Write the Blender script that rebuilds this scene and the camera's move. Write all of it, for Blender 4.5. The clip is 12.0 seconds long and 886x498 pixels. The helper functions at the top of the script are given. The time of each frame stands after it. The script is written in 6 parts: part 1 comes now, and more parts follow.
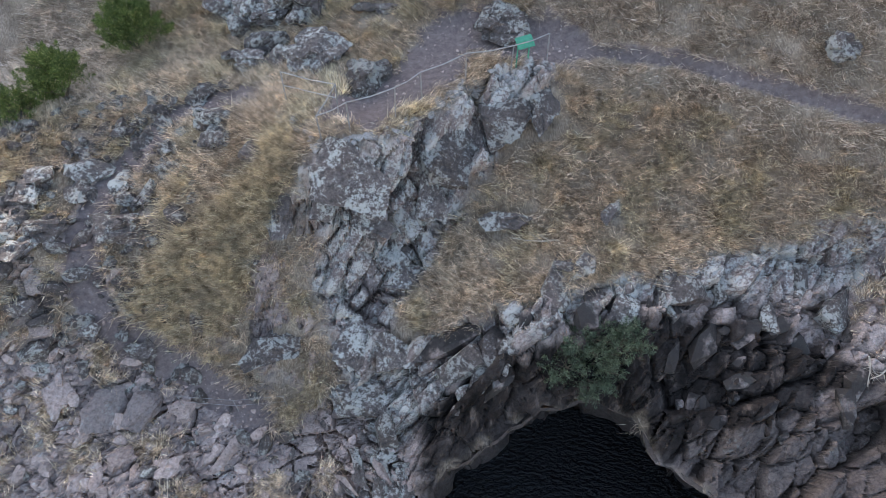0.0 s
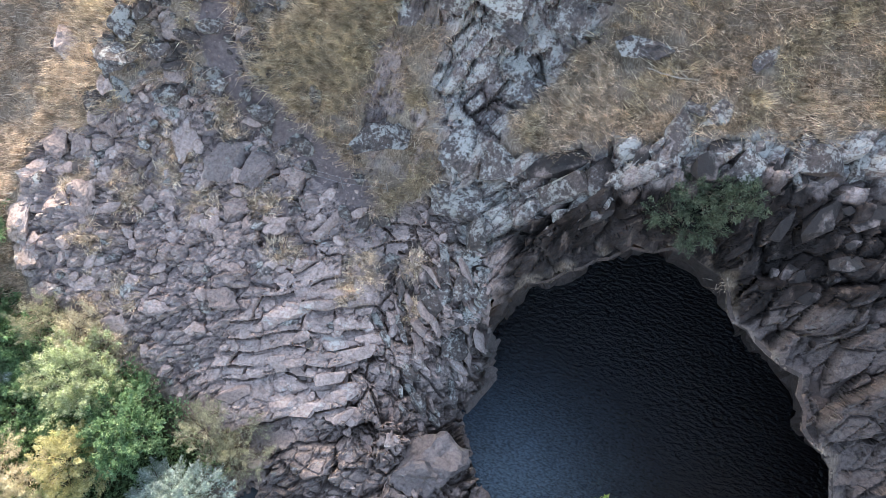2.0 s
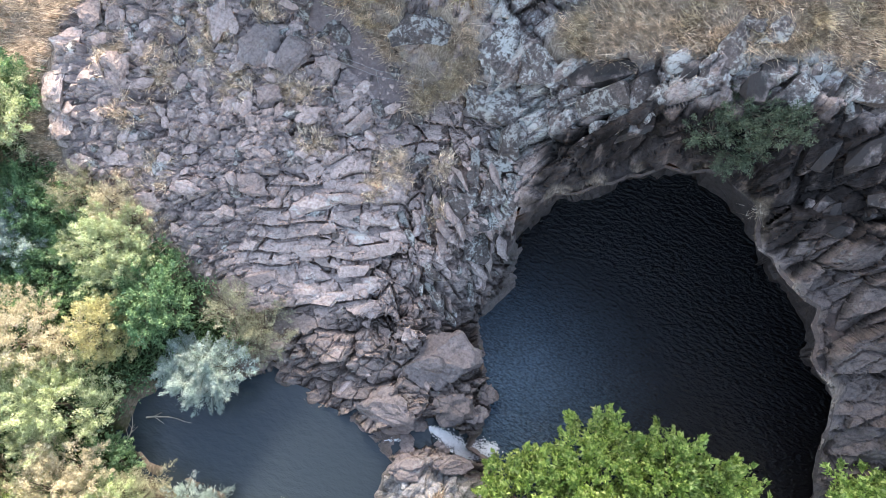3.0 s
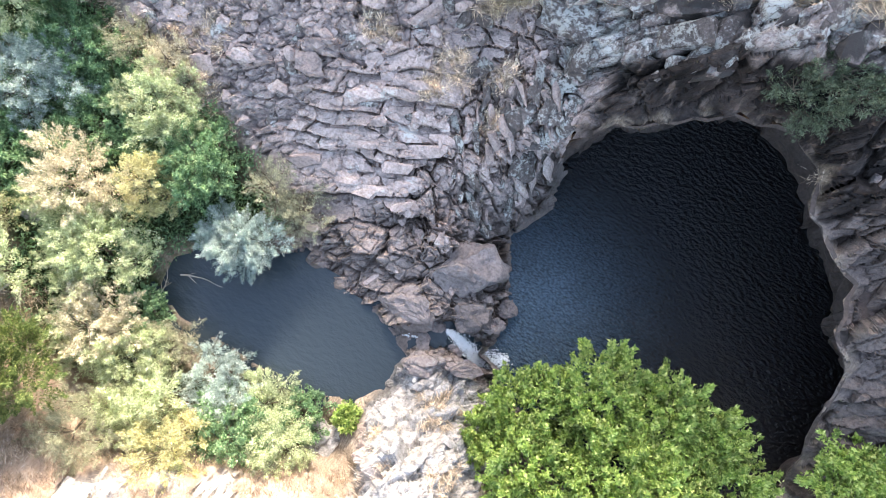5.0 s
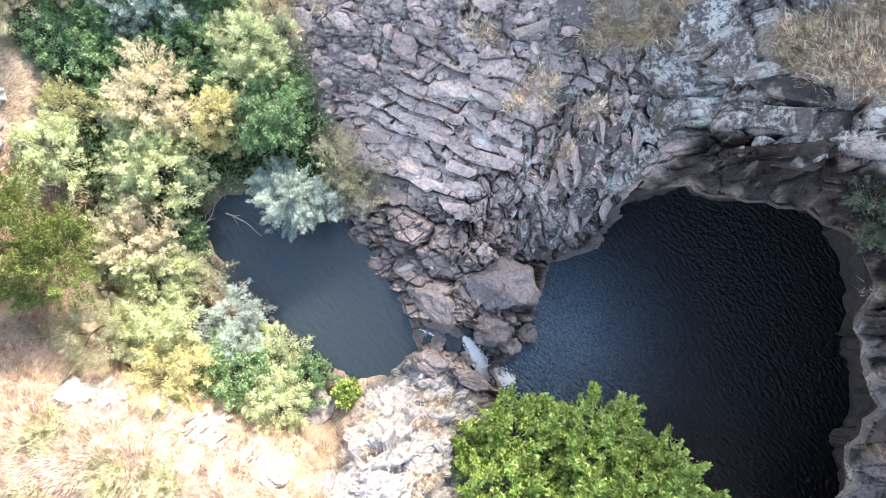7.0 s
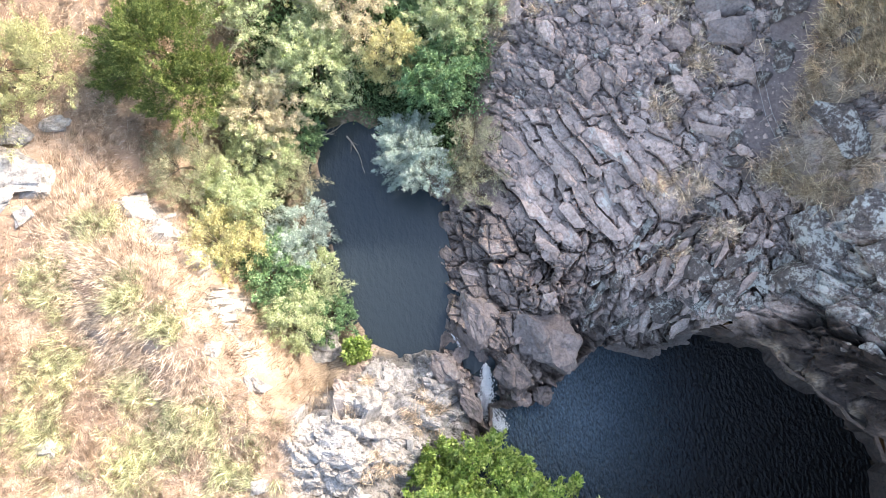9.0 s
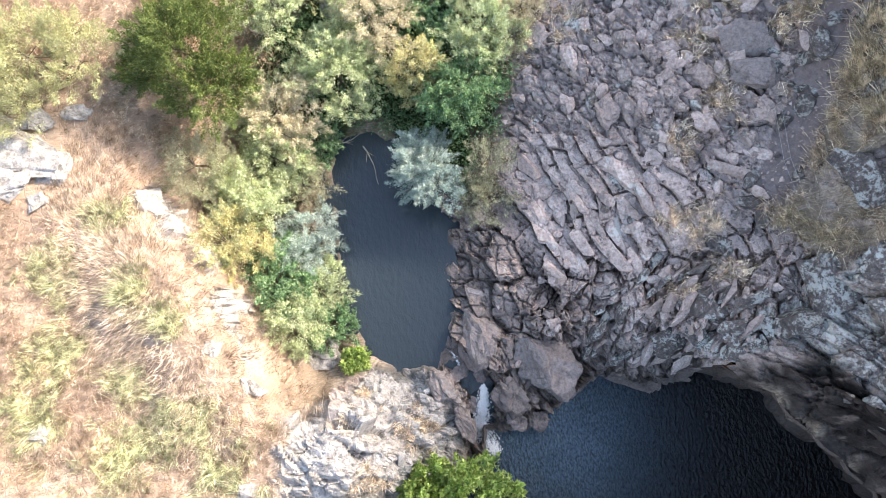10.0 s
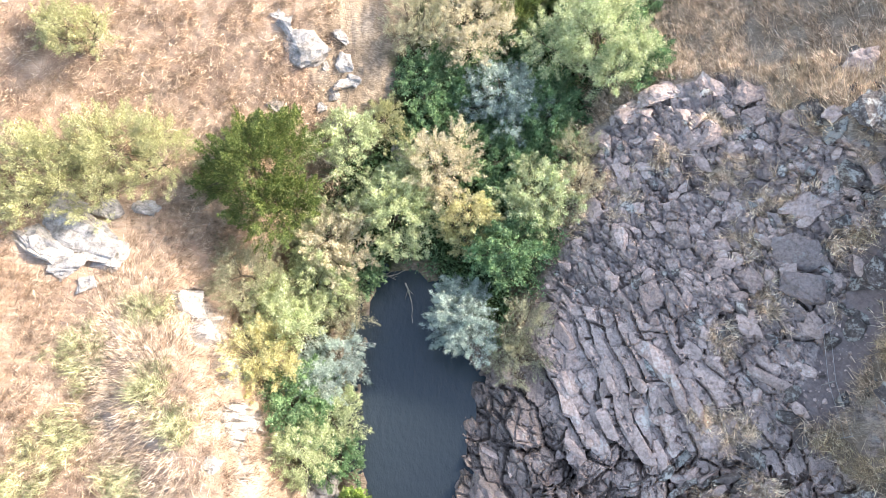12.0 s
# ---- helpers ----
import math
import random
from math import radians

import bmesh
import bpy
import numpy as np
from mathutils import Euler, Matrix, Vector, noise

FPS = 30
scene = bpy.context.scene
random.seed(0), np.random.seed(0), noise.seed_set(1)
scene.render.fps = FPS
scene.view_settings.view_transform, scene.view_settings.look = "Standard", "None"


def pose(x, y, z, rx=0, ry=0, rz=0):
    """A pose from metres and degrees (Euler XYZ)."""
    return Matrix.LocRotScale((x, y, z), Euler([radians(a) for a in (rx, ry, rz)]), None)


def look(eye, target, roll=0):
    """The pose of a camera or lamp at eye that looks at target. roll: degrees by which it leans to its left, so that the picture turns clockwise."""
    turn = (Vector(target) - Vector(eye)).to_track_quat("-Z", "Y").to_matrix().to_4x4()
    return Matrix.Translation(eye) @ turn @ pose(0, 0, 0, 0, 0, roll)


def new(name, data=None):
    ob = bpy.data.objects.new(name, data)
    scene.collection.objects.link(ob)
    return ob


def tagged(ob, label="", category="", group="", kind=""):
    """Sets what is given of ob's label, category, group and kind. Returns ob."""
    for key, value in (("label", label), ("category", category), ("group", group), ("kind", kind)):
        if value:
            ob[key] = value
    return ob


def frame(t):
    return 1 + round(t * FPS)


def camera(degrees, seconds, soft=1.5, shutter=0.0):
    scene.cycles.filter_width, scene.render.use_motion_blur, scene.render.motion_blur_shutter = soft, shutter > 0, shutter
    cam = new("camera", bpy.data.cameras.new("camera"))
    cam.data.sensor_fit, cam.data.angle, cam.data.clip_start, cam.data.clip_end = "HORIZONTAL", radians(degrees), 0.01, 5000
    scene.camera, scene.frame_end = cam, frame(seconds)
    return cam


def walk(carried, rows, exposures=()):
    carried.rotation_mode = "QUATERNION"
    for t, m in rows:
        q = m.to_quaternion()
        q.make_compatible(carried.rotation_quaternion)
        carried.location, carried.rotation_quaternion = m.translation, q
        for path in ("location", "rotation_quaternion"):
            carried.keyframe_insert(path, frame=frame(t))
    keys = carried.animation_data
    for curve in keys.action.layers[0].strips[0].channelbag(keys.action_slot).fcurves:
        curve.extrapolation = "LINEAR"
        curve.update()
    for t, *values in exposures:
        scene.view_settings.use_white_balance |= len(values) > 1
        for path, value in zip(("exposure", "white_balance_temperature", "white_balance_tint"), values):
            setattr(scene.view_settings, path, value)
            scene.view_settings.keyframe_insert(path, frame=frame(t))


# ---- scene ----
# ---- camera and its flight: seconds, place, pitch, yaw ----
cam = camera(69.97, 12.0, soft=0.8)
PATH = [
    (0.0, 0.000, 0.000, 23.001, -49.06, 0.00),
    (0.5, -0.148, -0.125, 22.864, -52.85, 3.17),
    (1.0, -0.339, -0.095, 22.904, -57.28, 6.74),
    (1.5, -0.557, -0.183, 22.881, -61.39, 10.14),
    (2.0, -0.759, -0.278, 22.883, -65.47, 13.52),
    (2.5, -0.903, -0.400, 22.883, -69.61, 16.64),
    (3.0, -0.959, -0.513, 22.847, -73.79, 18.56),
    (3.5, -1.037, -0.547, 22.886, -78.11, 19.70),
    (3.7, -1.053, -0.586, 22.894, -79.38, 20.26),
    (5.3, -1.775, -0.336, 23.002, -83.40, 29.98),
    (5.5, -1.818, -0.330, 23.061, -83.48, 30.84),
    (6.0, -1.932, -0.352, 23.074, -83.54, 32.90),
    (6.5, -2.156, -0.445, 23.100, -83.55, 37.69),
    (7.0, -2.461, -0.539, 23.112, -83.72, 43.86),
    (7.2, -2.590, -0.602, 23.118, -83.77, 46.81),
    (8.8, -2.242, -1.793, 22.886, -80.81, 72.93),
    (9.0, -2.314, -1.821, 22.889, -80.93, 75.25),
    (9.5, -2.375, -1.829, 22.890, -80.95, 78.62),
    (10.0, -2.459, -1.759, 22.885, -79.80, 79.82),
    (10.5, -2.580, -1.711, 22.899, -77.10, 80.77),
    (11.0, -2.797, -1.654, 22.980, -73.29, 82.17),
    (11.5, -3.075, -1.690, 23.088, -70.27, 86.49),
    (12.0, -3.297, -1.754, 23.138, -68.62, 90.78),
]
EXPOSURES = [(0.0, 2.08, 7320, 10), (1.0, 2.20, 7320, 10), (2.0, 2.36, 7320, 10), (3.5, 2.63, 7320, 10), (5.5, 2.8, 7320, 10), (7.0, 2.75, 7320, 10),
             (9.0, 2.5, 7320, 10), (10.0, 2.4, 7320, 10), (12.0, 2.44, 7320, 10)]
walk(cam, [(t, pose(x, y, z, 90 + pitch, 0, yaw)) for t, x, y, z, pitch, yaw in PATH], EXPOSURES)

# ---- daylight ----
world = bpy.data.worlds.new("sky")
scene.world = world
world.use_nodes = True
SUN_ELEVATION, SUN_AZIMUTH = 29.0, 338.0  # degrees; the azimuth runs clockwise from +y
sky = world.node_tree.nodes.new("ShaderNodeTexSky")
sky.sky_type, sky.sun_disc = "NISHITA", False
sky.sun_elevation, sky.sun_rotation = radians(SUN_ELEVATION), radians(SUN_AZIMUTH)
sky.air_density, sky.dust_density = 1.0, 2.0
back = world.node_tree.nodes["Background"]
back.inputs["Strength"].default_value = 0.15
world.node_tree.links.new(sky.outputs[0], back.inputs["Color"])
sun_data = bpy.data.lights.new("sun", "SUN")
sun_data.energy, sun_data.angle, sun_data.color = 2.3, radians(8), (1.0, 0.94, 0.88)
sun = new("sun", sun_data)
_az, _el = radians(SUN_AZIMUTH), radians(SUN_ELEVATION)
sun.matrix_world = look((math.sin(_az) * math.cos(_el) * 80, math.cos(_az) * math.cos(_el) * 80, math.sin(_el) * 80), (0, 0, 0))

# ---- materials ----
def material(name, build, rough=0.85, bump=0.0):
    """A principled material. build(nodes) gives the colour socket and, if there is relief, a height socket."""
    m = bpy.data.materials.new(name)
    m.use_nodes = True
    nt = m.node_tree
    b = nt.nodes["Principled BSDF"]
    b.inputs["Roughness"].default_value = rough
    if rough > 0.8:
        b.inputs["Specular IOR Level"].default_value = 0.15
    colour, height = build(nt)
    nt.links.new(colour, b.inputs["Base Color"])
    if height is not None and bump:
        n = nt.nodes.new("ShaderNodeBump")
        n.inputs["Strength"].default_value, n.inputs["Distance"].default_value = 1.0, bump
        nt.links.new(height, n.inputs["Height"])
        nt.links.new(n.outputs[0], b.inputs["Normal"])
    return m


def n_coord(nt, scale=(1, 1, 1), turn=(0, 0, 0), generated=False):
    geo = nt.nodes.new("ShaderNodeNewGeometry" if not generated else "ShaderNodeTexCoord")
    mp = nt.nodes.new("ShaderNodeMapping")
    mp.inputs["Scale"].default_value, mp.inputs["Rotation"].default_value = scale, [radians(a) for a in turn]
    nt.links.new(geo.outputs["Position" if not generated else "Object"], mp.inputs["Vector"])
    return mp.outputs[0]


def n_noise(nt, vec, scale, detail=6.0, rough=0.6):
    n = nt.nodes.new("ShaderNodeTexNoise")
    n.inputs["Scale"].default_value, n.inputs["Detail"].default_value, n.inputs["Roughness"].default_value = scale, detail, rough
    nt.links.new(vec, n.inputs["Vector"])
    return n.outputs["Fac"]


def n_cells(nt, vec, scale, feature="F1", out="Distance"):
    n = nt.nodes.new("ShaderNodeTexVoronoi")
    n.feature = feature
    n.inputs["Scale"].default_value = scale
    nt.links.new(vec, n.inputs["Vector"])
    return n.outputs[out]


def n_ramp(nt, fac, stops):
    n = nt.nodes.new("ShaderNodeValToRGB")
    els = n.color_ramp.elements
    while len(els) < len(stops):
        els.new(0.5)
    for el, (at, col) in zip(els, stops):
        el.position, el.color = at, (*(col if isinstance(col, tuple) else (col, col, col)), 1)
    nt.links.new(fac, n.inputs[0])
    return n.outputs[0]


def n_mix(nt, fac, a, b, how="MIX"):
    n = nt.nodes.new("ShaderNodeMix")
    n.data_type, n.blend_type = "RGBA", how
    for sock, v in ((n.inputs[0], fac), (n.inputs[6], a), (n.inputs[7], b)):
        if isinstance(v, (int, float)):
            sock.default_value = v
        elif isinstance(v, tuple):
            sock.default_value = (*v, 1)
        else:
            nt.links.new(v, sock)
    return n.outputs[2]


def n_sum(nt, a, b, op="ADD"):
    n = nt.nodes.new("ShaderNodeMath")
    n.operation = op
    for sock, v in zip(n.inputs, (a, b)):
        if isinstance(v, (int, float)):
            sock.default_value = v
        else:
            nt.links.new(v, sock)
    return n.outputs[0]


def rock_colour(nt, pale=0.0, random=None, jointed=False, tone=1.0):
    """Basalt: mauve grey, finely grained, with darker stains and a speckled crust of pale lichen."""
    v = n_coord(nt)
    big, mid = n_noise(nt, v, 0.55, 4), n_noise(nt, v, 3.2, 6, 0.65)
    fine, spots = n_noise(nt, v, 9.0, 10, 0.82), n_noise(nt, v, 5.0, 10, 0.78)
    c = n_ramp(nt, big, [(0.3, (0.33, 0.262, 0.236)), (0.55, (0.43, 0.346, 0.314)), (0.72, (0.52, 0.428, 0.390))])
    c = n_mix(nt, n_ramp(nt, mid, [(0.30, 0.6), (0.43, 0.0)]), c, (0.12, 0.10, 0.094))
    c = n_mix(nt, 1.0, c, n_ramp(nt, fine, [(0.36, (0.45, 0.44, 0.44)), (0.50, (1.0, 1.0, 1.0)), (0.62, (1.32, 1.30, 1.29))]), "MULTIPLY")
    if tone != 1.0:
        c = n_mix(nt, 1.0, c, (tone, tone * 1.03, tone * 1.06), "MULTIPLY")
    where = n_noise(nt, v, 1.1, 5, 0.6)
    crust = n_sum(nt, n_sum(nt, fine, spots), n_sum(nt, where, 0.8, "MULTIPLY"))
    lichen = n_ramp(nt, n_sum(nt, crust, 0.5, "MULTIPLY"), [(0.775 - 1.5 * pale, 0.0), (0.81 - 1.5 * pale, 0.85)])
    c = n_mix(nt, lichen, c, (0.50, 0.49, 0.455))
    if random is not None:
        c = n_mix(nt, 1.0, c, n_ramp(nt, random, [(0.0, (0.74, 0.72, 0.71)), (1.0, (1.2, 1.18, 1.17))]), "MULTIPLY")
    bent = n_coord(nt, (0.55, 1.1, 1.4), (20, 10, 22))
    warp = nt.nodes.new("ShaderNodeVectorMath")
    warp.operation = "ADD"
    shift = nt.nodes.new("ShaderNodeTexNoise")
    shift.inputs["Scale"].default_value = 2.5
    nt.links.new(bent, shift.inputs["Vector"])
    scaled = nt.nodes.new("ShaderNodeVectorMath")
    scaled.operation = "SCALE"
    scaled.inputs["Scale"].default_value = 0.35
    nt.links.new(shift.outputs["Color"], scaled.inputs[0])
    nt.links.new(bent, warp.inputs[0])
    nt.links.new(scaled.outputs[0], warp.inputs[1])
    edge = n_cells(nt, warp.outputs[0], 3.1, "DISTANCE_TO_EDGE")
    crack = n_ramp(nt, edge, [(0.0, 0.0), (0.05, 1.0)])
    if jointed:
        some = n_ramp(nt, where, [(0.48, 0.0), (0.58, 1.0)])
        c = n_mix(nt, n_sum(nt, n_ramp(nt, edge, [(0.0, 0.5), (0.022, 0.0)]), some, "MULTIPLY"), c, (0.045, 0.038, 0.036))
    h = n_sum(nt, n_sum(nt, n_sum(nt, mid, 0.6, "MULTIPLY"), n_sum(nt, fine, 0.42, "MULTIPLY")), n_sum(nt, crack, 0.22 if jointed else 0.12, "MULTIPLY"))
    return c, h


def chalky(nt):
    """Bleached, closely fractured pale rock."""
    v = n_coord(nt)
    big, mid, fine = n_noise(nt, v, 0.9, 4), n_noise(nt, v, 4.0, 7, 0.65), n_noise(nt, v, 17.0, 6, 0.75)
    c = n_ramp(nt, mid, [(0.30, (0.13, 0.12, 0.113)), (0.46, (0.32, 0.302, 0.288)), (0.70, (0.47, 0.452, 0.44))])
    c = n_mix(nt, n_ramp(nt, big, [(0.50, 0.0), (0.72, 0.4)]), c, (0.31, 0.25, 0.20))
    c = n_mix(nt, 1.0, c, n_ramp(nt, fine, [(0.32, (0.42, 0.41, 0.40)), (0.48, (1.0, 1.0, 1.0)), (0.68, (1.15, 1.15, 1.15))]), "MULTIPLY")
    edge = n_cells(nt, n_coord(nt, (0.8, 1.2, 1.0), (25, 15, 50)), 4.5, "DISTANCE_TO_EDGE")
    c = n_mix(nt, n_sum(nt, n_ramp(nt, edge, [(0.0, 0.6), (0.03, 0.0)]), n_ramp(nt, mid, [(0.45, 1.0), (0.56, 0.0)]), "MULTIPLY"), c, (0.07, 0.06, 0.055))
    return c, n_sum(nt, mid, n_sum(nt, fine, 0.4, "MULTIPLY"))


def ground_build(nt):
    att = nt.nodes.new("ShaderNodeVertexColor")
    att.layer_name = "zone"
    sep = nt.nodes.new("ShaderNodeSeparateColor")
    nt.links.new(att.outputs["Color"], sep.inputs[0])
    v = n_coord(nt)
    rock, h = rock_colour(nt, -0.005, None, True)
    pale, _ = rock_colour(nt, 0.06, None, True, 0.6)
    rock = n_mix(nt, sep.outputs[2], rock, pale)
    white, _ = chalky(nt)
    rock = n_mix(nt, att.outputs["Alpha"], rock, white)
    wisps = n_noise(nt, n_coord(nt, (6, 1.5, 3), (0, 0, 25)), 4.0, 6, 0.7)
    patch = n_noise(nt, v, 0.8, 5)
    soil = n_ramp(nt, patch, [(0.3, (0.19, 0.145, 0.108)), (0.5, (0.34, 0.27, 0.205)), (0.7, (0.48, 0.395, 0.31))])
    soil = n_mix(nt, n_ramp(nt, wisps, [(0.42, 0.6), (0.6, 0.0)]), soil, (0.07, 0.05, 0.036))
    dust = n_ramp(nt, n_noise(nt, v, 5.0, 8, 0.78), [(0.3, (0.13, 0.104, 0.099)), (0.52, (0.235, 0.193, 0.183)), (0.72, (0.35, 0.298, 0.282))])
    st = nt.nodes.new("ShaderNodeVertexColor")
    st.layer_name = "stain_shade"
    stain_shade = nt.nodes.new("ShaderNodeSeparateColor")
    nt.links.new(st.outputs["Color"], stain_shade.inputs[0])
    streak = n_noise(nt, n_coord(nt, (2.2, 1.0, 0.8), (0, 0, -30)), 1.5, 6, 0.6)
    # varnished rock, blackened further to hold the overhung face's shade
    varnish_shade = n_ramp(nt, streak, [(0.42, (0.008, 0.0065, 0.006)), (0.58, (0.022, 0.018, 0.017)), (0.74, (0.17, 0.13, 0.108))])
    rock = n_mix(nt, n_sum(nt, stain_shade.outputs[0], n_ramp(nt, patch, [(0.35, 1.0), (0.72, 0.86)]), "MULTIPLY"), rock, varnish_shade)
    # damp waterside rock, with the low slope's shade mixed into the same colour
    rock = n_mix(nt, n_sum(nt, stain_shade.outputs[1], 0.75, "MULTIPLY"), rock, (0.055, 0.05, 0.045))
    leafy = n_ramp(nt, n_noise(nt, v, 5.0, 6, 0.7), [(0.35, (0.02, 0.03, 0.014)), (0.6, (0.06, 0.075, 0.03)), (0.75, (0.16, 0.13, 0.08))])
    pale_soil = n_ramp(nt, patch, [(0.3, (0.24, 0.168, 0.125)), (0.5, (0.38, 0.288, 0.225)), (0.7, (0.50, 0.412, 0.34))])
    soil = n_mix(nt, st.outputs["Alpha"], soil, n_mix(nt, n_ramp(nt, wisps, [(0.42, 0.5), (0.6, 0.0)]), pale_soil, (0.26, 0.17, 0.12)))
    c = n_mix(nt, sep.outputs[0], rock, n_mix(nt, stain_shade.outputs[2], soil, leafy))
    trodden = n_mix(nt, 1.0, dust, (0.70, 0.69, 0.70), "MULTIPLY")
    dust = n_mix(nt, n_ramp(nt, sep.outputs[1], [(0.82, 0.0), (0.95, 1.0)]), dust, trodden)
    c = n_mix(nt, sep.outputs[1], c, dust)
    grit = n_sum(nt, n_noise(nt, v, 14.0, 5, 0.7), 0.25, "MULTIPLY")
    relief = n_mix(nt, sep.outputs[1], n_sum(nt, h, n_sum(nt, wisps, 0.3, "MULTIPLY")), grit)
    return c, relief


M_GROUND = material("ground", ground_build, 0.9, 0.06)


def island(nt):
    return nt.nodes.new("ShaderNodeNewGeometry").outputs["Random Per Island"]


def object_random(nt):
    return nt.nodes.new("ShaderNodeObjectInfo").outputs["Random"]


M_STONE = material("basalt_stone", lambda nt: rock_colour(nt, 0.01, object_random(nt)), 0.88, 0.04)
def wet_stone(nt):
    c, h = rock_colour(nt, 0.0, object_random(nt))
    return n_mix(nt, 1.0, c, (0.50, 0.52, 0.54), "MULTIPLY"), h


M_WET = material("damp_stone", wet_stone, 0.7, 0.05)
M_RUBBLE = material("basalt_rubble", lambda nt: rock_colour(nt, 0.0, island(nt)), 0.88, 0.04)
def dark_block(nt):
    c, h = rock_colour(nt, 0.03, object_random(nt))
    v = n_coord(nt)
    # near-black coat: varnished rock plus the cliff face's shade in one colour
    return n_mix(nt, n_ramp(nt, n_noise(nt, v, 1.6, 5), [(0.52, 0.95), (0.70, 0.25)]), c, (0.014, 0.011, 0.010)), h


M_DARK = material("varnished_shaded_basalt", dark_block, 0.8, 0.05)


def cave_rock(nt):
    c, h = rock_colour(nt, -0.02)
    # basalt multiplied down to about a fifth: the recess's shade is in the colour
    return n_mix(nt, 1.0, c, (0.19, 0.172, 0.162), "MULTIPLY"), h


M_CAVE = material("shaded_cave_rock", cave_rock, 0.8, 0.05)
def pitted(nt):
    c, h = rock_colour(nt, 0.045, object_random(nt), tone=0.42)
    holes = n_noise(nt, n_coord(nt), 5.0, 10, 0.8)
    c = n_mix(nt, 1.0, c, (0.84, 0.87, 0.87), "MULTIPLY")
    c = n_mix(nt, n_ramp(nt, holes, [(0.38, 0.85), (0.48, 0.0)]), c, (0.05, 0.048, 0.047))
    return c, n_sum(nt, h, n_sum(nt, holes, 0.5, "MULTIPLY"))


M_LICHEN = material("lichened_basalt", pitted, 0.88, 0.05)


M_PALE = material("pale_rock", chalky, 0.9, 0.05)


def leaf_material(name, dark, light, tip=None, through_light=0.35, tufted=False):
    m = bpy.data.materials.new(name)
    m.use_nodes = True
    nt = m.node_tree
    out, b = nt.nodes["Material Output"], nt.nodes["Principled BSDF"]
    b.inputs["Roughness"].default_value = 0.6
    stops = [(0.0, dark), (0.75, light)] + ([(1.0, tip)] if tip else [])
    c = n_ramp(nt, island(nt), stops)
    c = n_mix(nt, 1.0, c, n_ramp(nt, n_noise(nt, n_coord(nt), 1.3, 3), [(0.3, (0.7, 0.7, 0.7)), (0.7, (1.2, 1.2, 1.15))]), "MULTIPLY")
    if tufted:
        c = n_mix(nt, 1.0, c, n_ramp(nt, n_noise(nt, n_coord(nt), 4.5, 4, 0.65), [(0.39, (0.42, 0.38, 0.34)), (0.5, (1.0, 1.0, 1.0)), (0.60, (1.45, 1.45, 1.45))]), "MULTIPLY")
    tr = nt.nodes.new("ShaderNodeBsdfTranslucent")
    mix = nt.nodes.new("ShaderNodeMixShader")
    mix.inputs[0].default_value = through_light
    nt.links.new(c, b.inputs["Base Color"])
    nt.links.new(c, tr.inputs["Color"])
    nt.links.new(b.outputs[0], mix.inputs[1])
    nt.links.new(tr.outputs[0], mix.inputs[2])
    nt.links.new(mix.outputs[0], out.inputs["Surface"])
    return m


M_LEAF = {
    "fig": leaf_material("fig_leaf", (0.13, 0.23, 0.045), (0.44, 0.56, 0.15), (0.66, 0.72, 0.30)),
    "willow": leaf_material("willow_leaf", (0.26, 0.33, 0.16), (0.64, 0.70, 0.43), (0.84, 0.85, 0.64)),
    "silver": leaf_material("silver_leaf", (0.24, 0.32, 0.28), (0.52, 0.61, 0.57), (0.72, 0.78, 0.75)),
    "yellow": leaf_material("yellow_leaf", (0.38, 0.36, 0.16), (0.66, 0.61, 0.33), (0.78, 0.72, 0.48)),
    "olive": leaf_material("olive_leaf", (0.05, 0.085, 0.02), (0.175, 0.23, 0.065), (0.38, 0.42, 0.16)),
    "ivy": leaf_material("ivy_leaf", (0.08, 0.16, 0.08), (0.25, 0.41, 0.20), (0.44, 0.58, 0.33)),
    "beige": leaf_material("withered_leaf", (0.44, 0.39, 0.27), (0.72, 0.65, 0.48), (0.86, 0.79, 0.66)),
    "grey": leaf_material("grey_twig_leaf", (0.24, 0.24, 0.15), (0.46, 0.45, 0.31), (0.62, 0.59, 0.45)),
    "cliff": leaf_material("cliff_bush_leaf", (0.05, 0.075, 0.045), (0.15, 0.19, 0.12), (0.26, 0.30, 0.21)),
    "pale": leaf_material("pale_bush_leaf", (0.30, 0.31, 0.15), (0.50, 0.50, 0.28), (0.64, 0.62, 0.42)),
}
M_STRAW = leaf_material("dry_grass", (0.40, 0.29, 0.20), (0.84, 0.665, 0.495), (0.96, 0.85, 0.70), 0.2, True)
M_GREEN = leaf_material("green_grass", (0.26, 0.27, 0.14), (0.52, 0.53, 0.31), (0.74, 0.70, 0.50), 0.2, True)
M_STRAW_BLOND = leaf_material("blond_grass", (0.42, 0.32, 0.20), (0.78, 0.66, 0.47), (0.94, 0.85, 0.68), 0.2, True)
M_STRAW_HILL = leaf_material("hill_grass", (0.46, 0.35, 0.27), (0.76, 0.64, 0.53), (0.92, 0.84, 0.75), 0.25, True)
M_STRAW_PALE = leaf_material("bleached_grass", (0.40, 0.285, 0.20), (0.60, 0.475, 0.37), (0.80, 0.71, 0.61), 0.2, True)


def plain(name, colour, rough=0.6, metal=0.0, vary=0.25):
    def build(nt):
        k = n_noise(nt, n_coord(nt), 9.0, 5)
        lo, hi = tuple(x * (1 - vary) for x in colour), tuple(min(1, x * (1 + vary)) for x in colour)
        return n_ramp(nt, k, [(0.3, lo), (0.7, hi)]), None
    m = material(name, build, rough)
    m.node_tree.nodes["Principled BSDF"].inputs["Metallic"].default_value = metal
    return m


